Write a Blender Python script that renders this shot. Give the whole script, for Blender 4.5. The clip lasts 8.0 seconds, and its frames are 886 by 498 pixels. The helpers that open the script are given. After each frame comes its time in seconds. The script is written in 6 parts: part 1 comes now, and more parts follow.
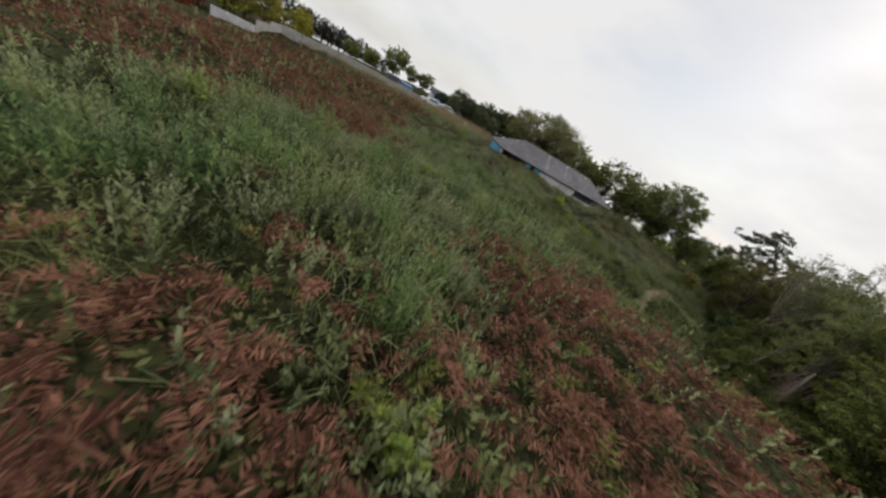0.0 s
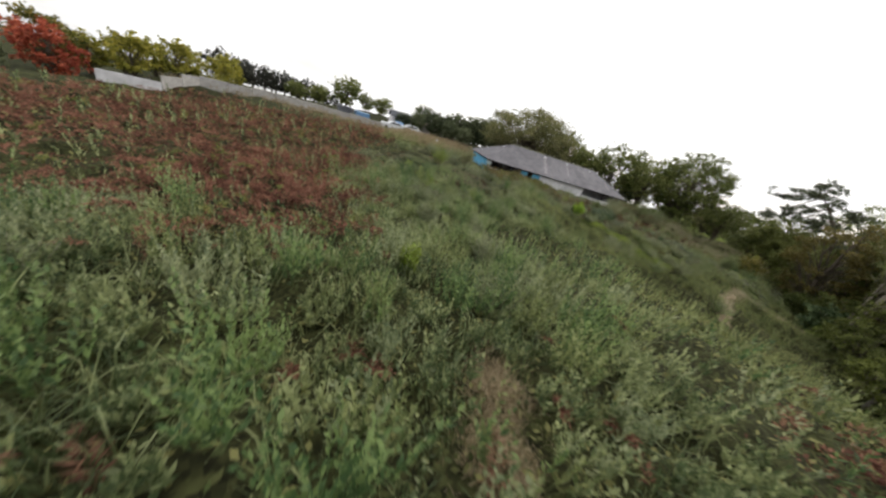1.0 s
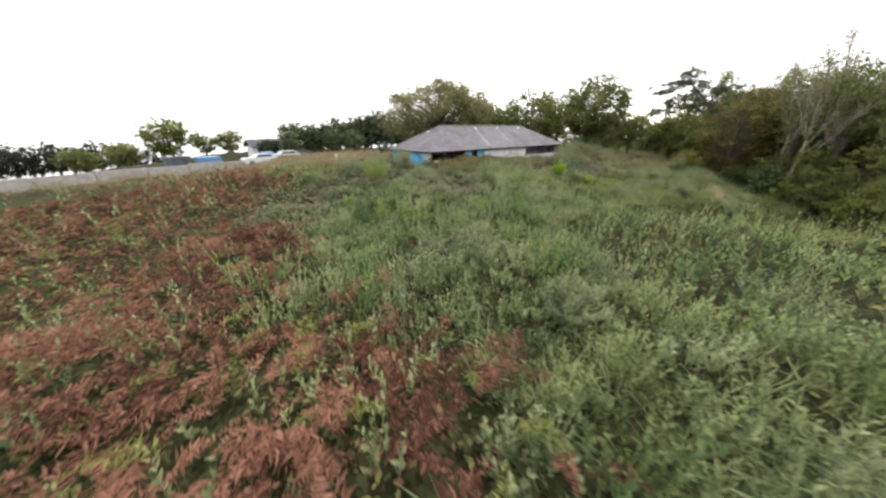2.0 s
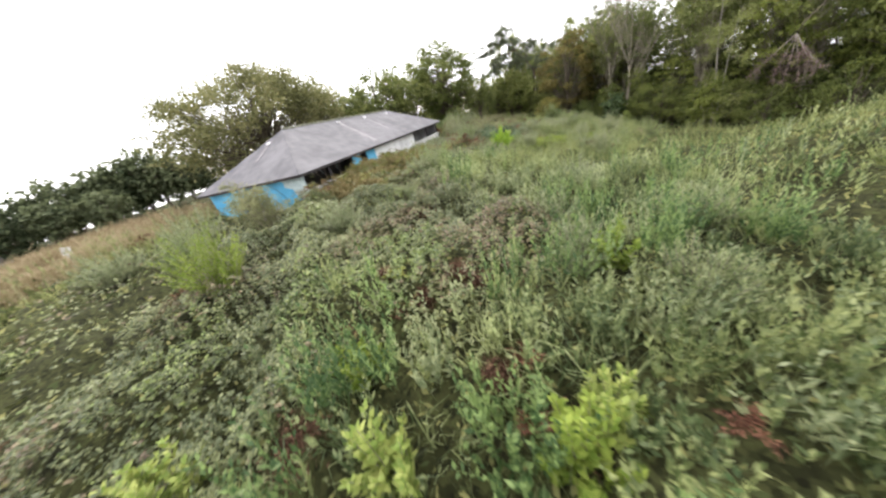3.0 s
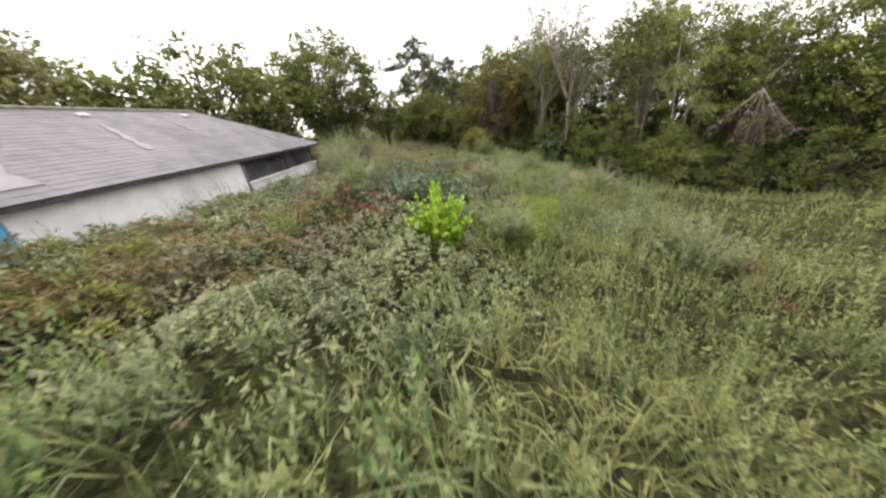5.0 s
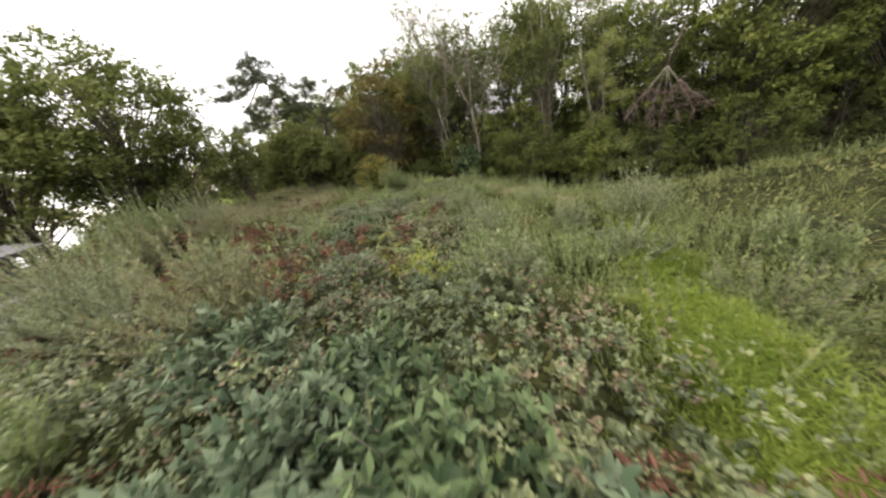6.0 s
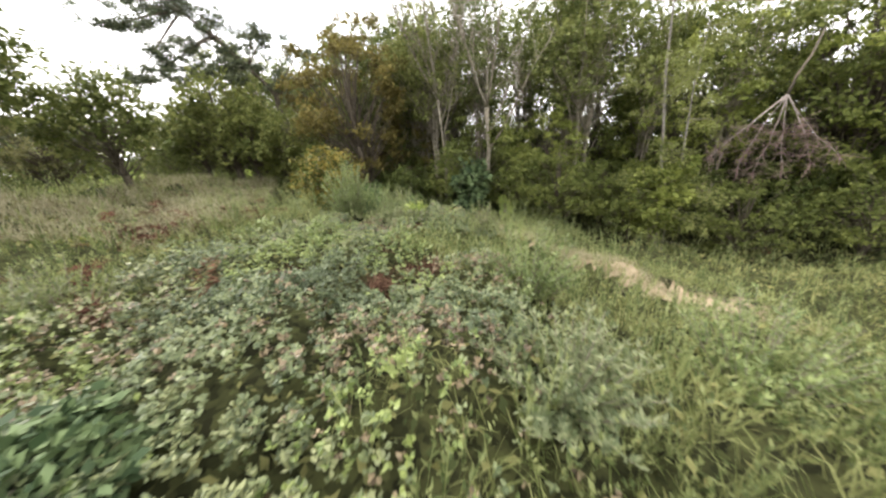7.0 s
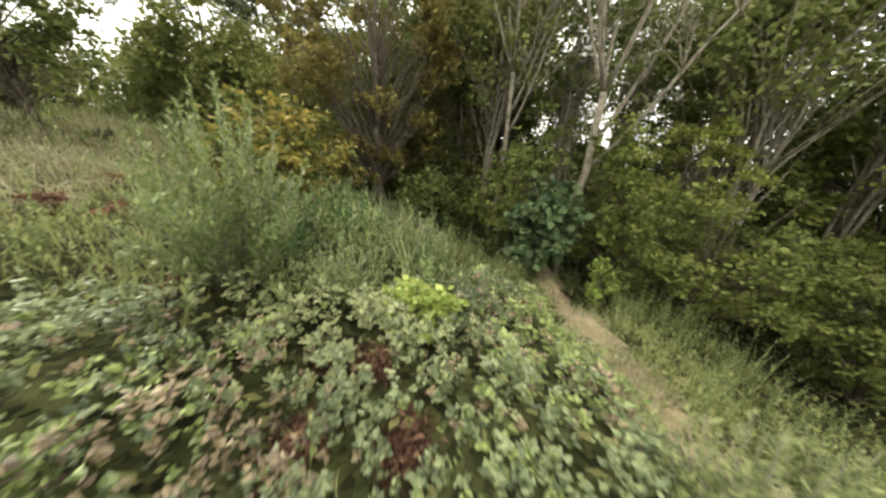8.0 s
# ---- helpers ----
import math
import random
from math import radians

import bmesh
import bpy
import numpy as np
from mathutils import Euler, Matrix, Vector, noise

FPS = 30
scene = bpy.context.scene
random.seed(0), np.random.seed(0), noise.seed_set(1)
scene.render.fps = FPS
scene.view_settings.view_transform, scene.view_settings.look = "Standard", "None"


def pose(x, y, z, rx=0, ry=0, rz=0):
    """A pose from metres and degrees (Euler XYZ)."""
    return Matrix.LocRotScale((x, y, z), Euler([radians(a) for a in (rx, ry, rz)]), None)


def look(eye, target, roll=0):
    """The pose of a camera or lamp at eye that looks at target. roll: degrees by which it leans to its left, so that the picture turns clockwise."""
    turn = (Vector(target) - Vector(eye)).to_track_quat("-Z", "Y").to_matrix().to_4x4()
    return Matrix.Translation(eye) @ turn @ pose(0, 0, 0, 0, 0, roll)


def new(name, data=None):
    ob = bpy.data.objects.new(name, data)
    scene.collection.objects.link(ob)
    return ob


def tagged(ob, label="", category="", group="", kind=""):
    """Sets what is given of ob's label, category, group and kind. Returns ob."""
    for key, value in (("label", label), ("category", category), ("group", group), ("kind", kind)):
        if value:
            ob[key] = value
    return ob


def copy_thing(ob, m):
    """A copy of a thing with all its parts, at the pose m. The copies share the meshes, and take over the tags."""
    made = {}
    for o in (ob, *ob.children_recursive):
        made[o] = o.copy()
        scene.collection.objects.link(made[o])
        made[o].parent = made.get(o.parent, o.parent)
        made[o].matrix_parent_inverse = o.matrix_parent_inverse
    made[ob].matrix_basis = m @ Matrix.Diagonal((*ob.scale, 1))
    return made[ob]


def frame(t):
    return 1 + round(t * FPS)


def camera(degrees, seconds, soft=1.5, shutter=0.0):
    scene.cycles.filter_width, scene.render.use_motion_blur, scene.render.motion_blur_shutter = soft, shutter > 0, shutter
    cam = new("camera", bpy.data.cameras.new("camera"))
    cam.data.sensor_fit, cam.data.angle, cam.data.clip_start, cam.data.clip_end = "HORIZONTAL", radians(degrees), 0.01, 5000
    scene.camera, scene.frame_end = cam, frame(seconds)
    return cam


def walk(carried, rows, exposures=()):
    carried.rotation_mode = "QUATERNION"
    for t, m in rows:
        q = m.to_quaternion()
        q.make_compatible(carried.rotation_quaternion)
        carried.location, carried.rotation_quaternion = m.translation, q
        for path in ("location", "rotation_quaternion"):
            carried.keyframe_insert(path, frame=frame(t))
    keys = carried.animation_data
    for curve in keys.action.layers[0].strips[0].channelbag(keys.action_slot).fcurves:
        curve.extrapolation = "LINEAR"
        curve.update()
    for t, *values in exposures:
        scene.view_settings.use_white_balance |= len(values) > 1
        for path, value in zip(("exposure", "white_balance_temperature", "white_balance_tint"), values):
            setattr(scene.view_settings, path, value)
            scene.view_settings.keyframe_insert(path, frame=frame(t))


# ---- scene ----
cam = camera(117, 8.0, soft=2.45, shutter=0.10)


def aimed(x, y, z, heading, pitch, roll):
    a, p = radians(heading), radians(pitch)
    return look((x, y, z), (x + math.cos(a) * math.cos(p), y + math.sin(a) * math.cos(p), z + math.sin(p)), roll)


# seconds, place, heading from +x, pitch, roll
PATH = [
    (0, -12.04, -36.86, 5.70, 71.23, -28.09, 31.78),
    (0.2, -11.66, -35.57, 5.80, 73.76, -27.29, 29.18),
    (0.5, -11.42, -33.28, 5.64, 74.39, -26.30, 26.28),
    (0.7, -11.44, -31.56, 5.39, 73.25, -25.72, 24.23),
    (1, -11.63, -28.92, 5.01, 71.17, -24.80, 18.51),
    (1.2, -11.83, -27.22, 4.82, 69.76, -24.16, 13.37),
    (1.5, -12.38, -24.69, 4.44, 65.06, -23.47, 8.87),
    (1.7, -13.08, -22.65, 4.18, 60.42, -23.15, 5.29),
    (2, -13.36, -19.51, 4.00, 52.96, -23.29, -0.76),
    (2.3, -12.66, -16.42, 3.97, 45.07, -24.02, -6.60),
    (2.55, -11.57, -13.90, 3.91, 38.00, -24.87, -10.76),
    (2.8, -10.24, -11.43, 3.71, 30.35, -25.73, -13.81),
    (3, -9.15, -9.64, 3.45, 24.18, -26.39, -15.23),
    (3.25, -7.92, -8.40, 3.31, 18.81, -27.48, -15.84),
    (3.5, -6.69, -7.85, 3.32, 15.26, -28.17, -15.27),
    (3.75, -5.27, -7.43, 3.32, 12.26, -27.81, -13.66),
    (4, -3.81, -7.33, 3.33, 10.40, -26.74, -11.42),
    (4.2, -2.71, -7.60, 3.36, 10.03, -25.84, -9.55),
    (4.5, -0.96, -7.89, 3.29, 8.91, -25.29, -7.67),
    (4.8, 0.96, -7.91, 3.10, 6.32, -25.43, -7.19),
    (5.1, 3.03, -7.75, 2.90, 2.04, -25.71, -8.20),
    (5.3, 4.48, -7.58, 2.80, -1.89, -25.73, -9.74),
    (5.5, 5.97, -7.40, 2.76, -6.54, -25.48, -11.86),
    (5.75, 7.73, -7.38, 2.76, -12.14, -25.06, -14.39),
    (6, 9.43, -7.54, 2.76, -17.01, -24.78, -15.91),
    (6.25, 11.14, -7.84, 2.74, -20.86, -24.77, -15.70),
    (6.5, 12.85, -8.31, 2.62, -23.42, -24.69, -13.67),
    (6.75, 14.56, -8.92, 2.36, -24.57, -24.24, -9.98),
    (7, 16.17, -9.54, 2.08, -24.74, -23.74, -5.01),
    (7.25, 17.65, -10.04, 1.89, -24.28, -23.48, 0.46),
    (7.5, 19.01, -10.66, 1.66, -22.45, -22.97, 4.51),
    (7.7, 20.10, -11.30, 1.41, -20.20, -22.24, 5.67),
    (8, 22.05, -11.73, 1.32, -20.28, -21.98, 5.81),
]
walk(cam, [(t, aimed(*v)) for t, *v in PATH], [(0.0, -0.25, 6500, 10), (0.5, -0.08, 6500, 10), (1.0, 0.36, 6500, 10), (1.5, 0.76, 6500, 10), (2.2, 1.1, 6450, 10), (3.0, 1.54, 6450, 11), (3.5, 1.68, 6450, 12), (4.0, 1.64, 6550, 12.5), (5.0, 1.35, 6650, 12), (5.5, 1.24, 6800, 12), (6.0, 1.14, 6800, 11.5), (6.5, 1.15, 6650, 11), (7.0, 1.76, 6600, 10.5), (7.5, 1.90, 6750, 8.5), (8.0, 1.68, 7050, 4.5)])

# ---- light: bright overcast afternoon ----
scene.view_settings.exposure = 0.0
world = bpy.data.worlds.new("overcast_sky")
scene.world = world
world.use_nodes = True
wn, wl = world.node_tree.nodes, world.node_tree.links
bg = wn["Background"]
sky = wn.new("ShaderNodeTexSky")
sky.sky_type = "NISHITA"
sky.sun_disc = False
sky.sun_elevation = radians(32)
sky.sun_rotation = radians(60)
dim = wn.new("ShaderNodeVectorMath")
dim.operation = "SCALE"
dim.inputs[3].default_value = 0.11
wl.new(sky.outputs[0], dim.inputs[0])
co = wn.new("ShaderNodeTexCoord")
stretch = wn.new("ShaderNodeMapping")
stretch.inputs["Scale"].default_value = (1.0, 1.0, 2.6)
wl.new(co.outputs["Generated"], stretch.inputs[0])
cloud = wn.new("ShaderNodeTexNoise")
cloud.inputs["Scale"].default_value = 2.2
cloud.inputs["Detail"].default_value = 6
wl.new(stretch.outputs[0], cloud.inputs[0])
cover = wn.new("ShaderNodeValToRGB")
cover.color_ramp.elements[0].position = 0.30
cover.color_ramp.elements[0].color = (0.55, 0.55, 0.55, 1)
cover.color_ramp.elements[1].position = 0.52
wl.new(cloud.outputs[0], cover.inputs[0])
mixed = wn.new("ShaderNodeMix")
mixed.data_type = "RGBA"
mixed.inputs[7].default_value = (1.0, 0.99, 0.985, 1)
wl.new(cover.outputs[0], mixed.inputs[0])
wl.new(dim.outputs[0], mixed.inputs[6])
wl.new(mixed.outputs[2], bg.inputs[0])
bg.inputs[1].default_value = 1.0
sun = new("sun", bpy.data.lights.new("sun", "SUN"))
sun.data.energy, sun.data.angle, sun.data.color = 1.0, radians(14), (1.0, 0.95, 0.88)
sun.matrix_world = look((30, 20, 30), (0, 0, 0))

# ---- materials ----
def material(name, c1, c2, scale=8.0, rough=0.8, bump=0.0, island=0.0, random_ob=0.0, thin=0.0, metal=0.0, detail=6.0, big=0.0, spec=0.3):
    """Two colours mixed by noise at two scales; island / random_ob: spread per leaf or per piece; thin: light through the leaf."""
    m = bpy.data.materials.new(name)
    m.use_nodes = True
    n, l = m.node_tree.nodes, m.node_tree.links
    p = n["Principled BSDF"]
    p.inputs["Roughness"].default_value = rough
    p.inputs["Metallic"].default_value = metal
    p.inputs["Specular IOR Level"].default_value = spec
    tc = n.new("ShaderNodeTexCoord")
    nz = n.new("ShaderNodeTexNoise")
    nz.inputs["Scale"].default_value = scale
    nz.inputs["Detail"].default_value = detail
    l.new(tc.outputs["Object"], nz.inputs[0])
    fac = nz.outputs[0]
    if big:
        nb = n.new("ShaderNodeTexNoise")
        nb.inputs["Scale"].default_value = big
        nb.inputs["Detail"].default_value = 3
        l.new(tc.outputs["Object"], nb.inputs[0])
        av = n.new("ShaderNodeMath")
        av.operation = "MULTIPLY_ADD"
        av.inputs[1].default_value = 0.9
        l.new(nb.outputs[0], av.inputs[0])
        hf = n.new("ShaderNodeMath")
        hf.operation = "MULTIPLY_ADD"
        hf.inputs[1].default_value = 0.9
        hf.inputs[2].default_value = -0.4
        l.new(fac, hf.inputs[0])
        l.new(hf.outputs[0], av.inputs[2])
        fac = av.outputs[0]
    for amount, node, sock in ((island, "ShaderNodeNewGeometry", "Random Per Island"), (random_ob, "ShaderNodeObjectInfo", "Random")):
        if amount:
            src = n.new(node)
            ad = n.new("ShaderNodeMath")
            ad.operation = "MULTIPLY_ADD"
            ad.inputs[1].default_value = amount
            l.new(src.outputs[sock], ad.inputs[0])
            sh = n.new("ShaderNodeMath")
            sh.operation = "SUBTRACT"
            sh.inputs[1].default_value = amount / 2
            l.new(fac, sh.inputs[0])
            l.new(sh.outputs[0], ad.inputs[2])
            fac = ad.outputs[0]
    ramp = n.new("ShaderNodeValToRGB")
    ramp.color_ramp.elements[0].position, ramp.color_ramp.elements[1].position = 0.28, 0.72
    ramp.color_ramp.elements[0].color, ramp.color_ramp.elements[1].color = (*c1, 1), (*c2, 1)
    l.new(fac, ramp.inputs[0])
    l.new(ramp.outputs[0], p.inputs["Base Color"])
    if bump:
        b = n.new("ShaderNodeBump")
        b.inputs["Strength"].default_value = bump
        b.inputs["Distance"].default_value = 0.03
        l.new(nz.outputs[0], b.inputs["Height"])
        l.new(b.outputs[0], p.inputs["Normal"])
    if thin:
        tr = n.new("ShaderNodeBsdfTranslucent")
        l.new(ramp.outputs[0], tr.inputs[0])
        mx = n.new("ShaderNodeMixShader")
        mx.inputs[0].default_value = thin
        l.new(p.outputs[0], mx.inputs[1])
        l.new(tr.outputs[0], mx.inputs[2])
        l.new(mx.outputs[0], n["Material Output"].inputs[0])
    return m


M_SOIL = material("leaf_litter", (0.018, 0.018, 0.009), (0.05, 0.052, 0.024), 3.0, 0.95, 0.5, big=0.12, spec=0.1)
def leafy(m):
    """Breaks the ground's colour into small leaf-like cells of unlike shade."""
    n, l = m.node_tree.nodes, m.node_tree.links
    p = n["Principled BSDF"]
    old = p.inputs["Base Color"].links[0].from_socket
    tc = n.new("ShaderNodeTexCoord")
    cells = n.new("ShaderNodeTexVoronoi")
    cells.inputs["Scale"].default_value = 16.0
    l.new(tc.outputs["Object"], cells.inputs["Vector"])
    split = n.new("ShaderNodeSeparateColor")
    l.new(cells.outputs["Color"], split.inputs[0])
    shade = n.new("ShaderNodeValToRGB")
    shade.color_ramp.elements[0].color = (0.4, 0.4, 0.4, 1)
    shade.color_ramp.elements[1].color = (1.8, 1.9, 1.5, 1)
    l.new(split.outputs[0], shade.inputs[0])
    mx = n.new("ShaderNodeMix")
    mx.data_type = "RGBA"
    mx.blend_type = "MULTIPLY"
    mx.inputs[0].default_value = 1.0
    l.new(old, mx.inputs[6])
    l.new(shade.outputs[0], mx.inputs[7])
    l.new(mx.outputs[2], p.inputs["Base Color"])
    b = n.new("ShaderNodeBump")
    b.inputs["Strength"].default_value = 0.8
    b.inputs["Distance"].default_value = 0.05
    l.new(split.outputs[1], b.inputs["Height"])
    l.new(b.outputs[0], p.inputs["Normal"])


leafy(M_SOIL)
M_LITTER = material("red_brown_dead_leaf", (0.043, 0.021, 0.014), (0.170, 0.098, 0.063), 2.0, 0.9, island=0.9, spec=0.1)
M_FERNBROWN = material("browning_fern", (0.09, 0.074, 0.031), (0.30, 0.242, 0.115), 1.0, 0.85, island=0.7, thin=0.25, spec=0.1, big=0.6)
M_PLUME = material("pale_plume_grass", (0.26, 0.23, 0.14), (0.44, 0.41, 0.27), 0.5, 0.85, island=0.5, thin=0.3, spec=0.1)
M_BRACKEN = material("dying_bracken", (0.088, 0.038, 0.026), (0.34, 0.168, 0.112), 1.0, 0.9, island=0.6, thin=0.2, spec=0.1, big=0.5)
M_DEADBRACKEN = material("dead_red_brown_frond", (0.058, 0.026, 0.018), (0.215, 0.105, 0.07), 1.0, 0.9, island=0.6, thin=0.2, spec=0.1, big=0.5)
M_STRAY = material("dull_brown_frond", (0.055, 0.028, 0.018), (0.19, 0.105, 0.065), 1.0, 0.9, island=0.6, thin=0.2, spec=0.1)
M_FERN = material("yellow_green_fern", (0.10, 0.13, 0.035), (0.28, 0.28, 0.085), 1.0, 0.8, island=0.6, thin=0.25, spec=0.1)
M_BRAMBLE = material("bramble_leaf", (0.075, 0.094, 0.04), (0.27, 0.29, 0.135), 0.9, 0.52, island=0.6, thin=0.18, spec=0.4, big=0.35)
M_BRAMBLEBLUE = material("bluish_bramble_leaf", (0.055, 0.078, 0.033), (0.195, 0.23, 0.105), 0.9, 0.5, island=0.6, thin=0.15, spec=0.45, big=0.3)
M_BRAMBLELIME = material("young_bramble_leaf", (0.10, 0.145, 0.035), (0.27, 0.325, 0.10), 0.9, 0.48, island=0.7, thin=0.2, spec=0.5)
M_BRAMBLEDRY = material("withering_bramble_leaf", (0.08, 0.055, 0.03), (0.26, 0.20, 0.115), 0.9, 0.48, island=0.8, thin=0.15, spec=0.5)
M_HERB = material("green_herb", (0.095, 0.135, 0.055), (0.405, 0.445, 0.212), 0.8, 0.5, island=0.6, thin=0.5, spec=0.4, big=0.4)
M_DARKHERB = material("deep_green_herb", (0.062, 0.115, 0.04), (0.26, 0.35, 0.125), 0.8, 0.5, island=0.6, thin=0.5, spec=0.4, big=0.4)
M_GRASSHERB = material("yellow_green_weed", (0.104, 0.140, 0.049), (0.339, 0.372, 0.156), 0.8, 0.5, island=0.6, thin=0.5, spec=0.4)
M_GRASS = material("tall_grass", (0.125, 0.156, 0.050), (0.348, 0.363, 0.156), 0.5, 0.8, island=0.5, thin=0.35, spec=0.1, big=0.3)
M_DRY = material("dry_tan_grass", (0.20, 0.15, 0.08), (0.42, 0.34, 0.22), 0.3, 0.9, island=0.6, thin=0.2, spec=0.05)
M_HEDGE = material("dark_hedge_leaf", (0.05, 0.066, 0.034), (0.18, 0.205, 0.105), 0.4, 0.7, island=0.35, thin=0.25, random_ob=0.3, spec=0.15)
M_PALEOLIVE = material("pale_olive_leaf", (0.14, 0.15, 0.07), (0.335, 0.335, 0.175), 0.6, 0.7, island=0.6, thin=0.35, spec=0.15)
M_CARPET = material("low_undergrowth", (0.055, 0.068, 0.026), (0.245, 0.238, 0.095), 0.8, 0.8, island=0.9, thin=0.2, spec=0.1)
M_LIME = material("lime_green_leaf", (0.20, 0.36, 0.03), (0.42, 0.55, 0.07), 2.0, 0.5, island=0.6, thin=0.35, spec=0.2)
M_FERNLIME = material("yellow_lime_fern", (0.20, 0.24, 0.05), (0.42, 0.43, 0.12), 2.0, 0.6, island=0.5, thin=0.3, spec=0.15)
M_FRESH = material("fresh_grass_blade", (0.15, 0.22, 0.035), (0.34, 0.41, 0.085), 1.0, 0.7, island=0.5, thin=0.35, spec=0.15)
M_MUGWORT = material("grey_green_broad_leaf", (0.08, 0.12, 0.065), (0.25, 0.31, 0.19), 0.8, 0.7, island=0.6, thin=0.2, spec=0.2)
M_LIMEPALE = material("pale_lime_leaf", (0.22, 0.30, 0.07), (0.42, 0.46, 0.14), 2.0, 0.5, island=0.6, thin=0.35, spec=0.2)
M_SAND = material("bare_sandy_path", (0.19, 0.145, 0.085), (0.38, 0.30, 0.20), 4.0, 0.95, 0.4)
M_LEAF = material("woodland_leaf", (0.055, 0.075, 0.021), (0.20, 0.225, 0.062), 0.35, 0.6, island=0.3, thin=0.3, random_ob=0.4, spec=0.15)
M_RUSSET = material("browning_oak_leaf", (0.115, 0.096, 0.029), (0.31, 0.262, 0.082), 0.35, 0.6, island=0.3, thin=0.3, random_ob=0.3, spec=0.15)
M_SYCAMORE = material("light_green_leaf", (0.105, 0.135, 0.03), (0.31, 0.34, 0.09), 0.35, 0.6, island=0.3, thin=0.3, random_ob=0.2, spec=0.15)
M_OLIVE = material("olive_leaf", (0.095, 0.122, 0.035), (0.265, 0.285, 0.10), 0.5, 0.6, island=0.3, thin=0.3, random_ob=0.3, spec=0.15)
M_ASHOLD = material("thinning_ash_leaf", (0.082, 0.09, 0.032), (0.26, 0.25, 0.108), 0.4, 0.6, island=0.3, thin=0.3, random_ob=0.2, spec=0.2)
M_ASH = material("ash_leaf", (0.085, 0.11, 0.028), (0.26, 0.28, 0.09), 0.4, 0.6, island=0.3, thin=0.3, random_ob=0.2, spec=0.2)
M_PALE = material("pale_grey_green_leaf", (0.15, 0.19, 0.095), (0.39, 0.42, 0.23), 0.6, 0.5, island=0.6, thin=0.5, spec=0.4)
M_WILLOW = material("willow_leaf", (0.120, 0.170, 0.057), (0.294, 0.350, 0.133), 0.8, 0.5, island=0.6, thin=0.3, spec=0.4)
M_DARKLEAF = material("dark_bluish_leaf", (0.038, 0.065, 0.028), (0.15, 0.205, 0.09), 1.0, 0.6, island=0.7, thin=0.15, spec=0.2)
M_NEEDLE = material("pine_needle", (0.05, 0.065, 0.035), (0.15, 0.17, 0.095), 1.0, 0.6, island=0.7, spec=0.15)
M_CONIFER = material("dark_conifer_needle", (0.025, 0.028, 0.022), (0.07, 0.072, 0.055), 0.5, 0.8, island=0.7, spec=0.1)
M_YELLOW = material("yellowing_leaf", (0.17, 0.18, 0.03), (0.45, 0.40, 0.07), 0.5, 0.6, island=0.7, thin=0.3, spec=0.15)
M_ORANGE = material("orange_turning_leaf", (0.08, 0.10, 0.025), (0.30, 0.24, 0.06), 0.8, 0.6, island=0.8, thin=0.3, spec=0.15)
M_RED = material("red_autumn_leaf", (0.25, 0.05, 0.03), (0.55, 0.15, 0.08), 0.5, 0.6, island=0.7, thin=0.3, spec=0.15)
M_STEM = material("grey_stem", (0.120, 0.102, 0.072), (0.336, 0.300, 0.240), 6.0, 0.95, 0.4)
M_CONCRETE = material("grey_concrete", (0.30, 0.29, 0.27), (0.48, 0.46, 0.43), 2.0, 0.9, 0.2)
M_BARK = material("bark", (0.05, 0.04, 0.03), (0.16, 0.135, 0.10), 6.0, 0.95, 0.6)
M_BIRCH = material("birch_bark", (0.09, 0.08, 0.068), (0.29, 0.265, 0.23), 5.0, 0.8, 0.3)
M_DEAD = material("dead_bleached_wood", (0.20, 0.165, 0.14), (0.44, 0.38, 0.34), 8.0, 0.9, 0.3)
M_TWIG = material("grey_brown_twig", (0.15, 0.10, 0.085), (0.34, 0.25, 0.22), 8.0, 0.9)
M_ROOF = material("weathered_grey_slate", (0.112, 0.108, 0.118), (0.178, 0.171, 0.184), 2.0, 0.8, 0.15, island=0.10, big=0.45)
M_RIDGE = material("mossy_ridge_tile", (0.11, 0.115, 0.08), (0.24, 0.24, 0.185), 5.0, 0.9, 0.2)
M_ROOFPALE = material("pale_stained_sheet", (0.205, 0.192, 0.20), (0.275, 0.258, 0.268), 3.0, 0.85, 0.15)
M_WHITE = material("dirty_white_render", (0.52, 0.51, 0.52), (0.78, 0.77, 0.78), 1.5, 0.9, 0.1, big=0.5)
M_BLUE = material("sky_blue_paint", (0.06, 0.30, 0.52), (0.14, 0.46, 0.70), 2.0, 0.6, 0.1, big=0.8)
M_FLAKE = material("flaking_pale_paint", (0.35, 0.45, 0.47), (0.60, 0.66, 0.66), 4.0, 0.85, 0.3)
M_DARKWOOD = material("dark_weathered_timber", (0.03, 0.028, 0.03), (0.09, 0.08, 0.08), 6.0, 0.9, 0.3)
M_GREYWALL = material("grey_blockwork", (0.13, 0.125, 0.14), (0.24, 0.23, 0.25), 2.0, 0.9, 0.2, big=0.6)


# ---- mesh helpers ----
def quad_mesh(name, quads):
    """A mesh of separate four-cornered leaves, quads: (n, 4, 3)."""
    q = np.asarray(quads, dtype=np.float32).reshape(-1, 4, 3)
    n = len(q)
    me = bpy.data.meshes.new(name)
    me.vertices.add(n * 4)
    me.vertices.foreach_set("co", q.ravel())
    me.loops.add(n * 4)
    me.loops.foreach_set("vertex_index", np.arange(n * 4, dtype=np.int32))
    me.polygons.add(n)
    me.polygons.foreach_set("loop_start", np.arange(0, n * 4, 4, dtype=np.int32))
    me.update(calc_edges=True)
    return me


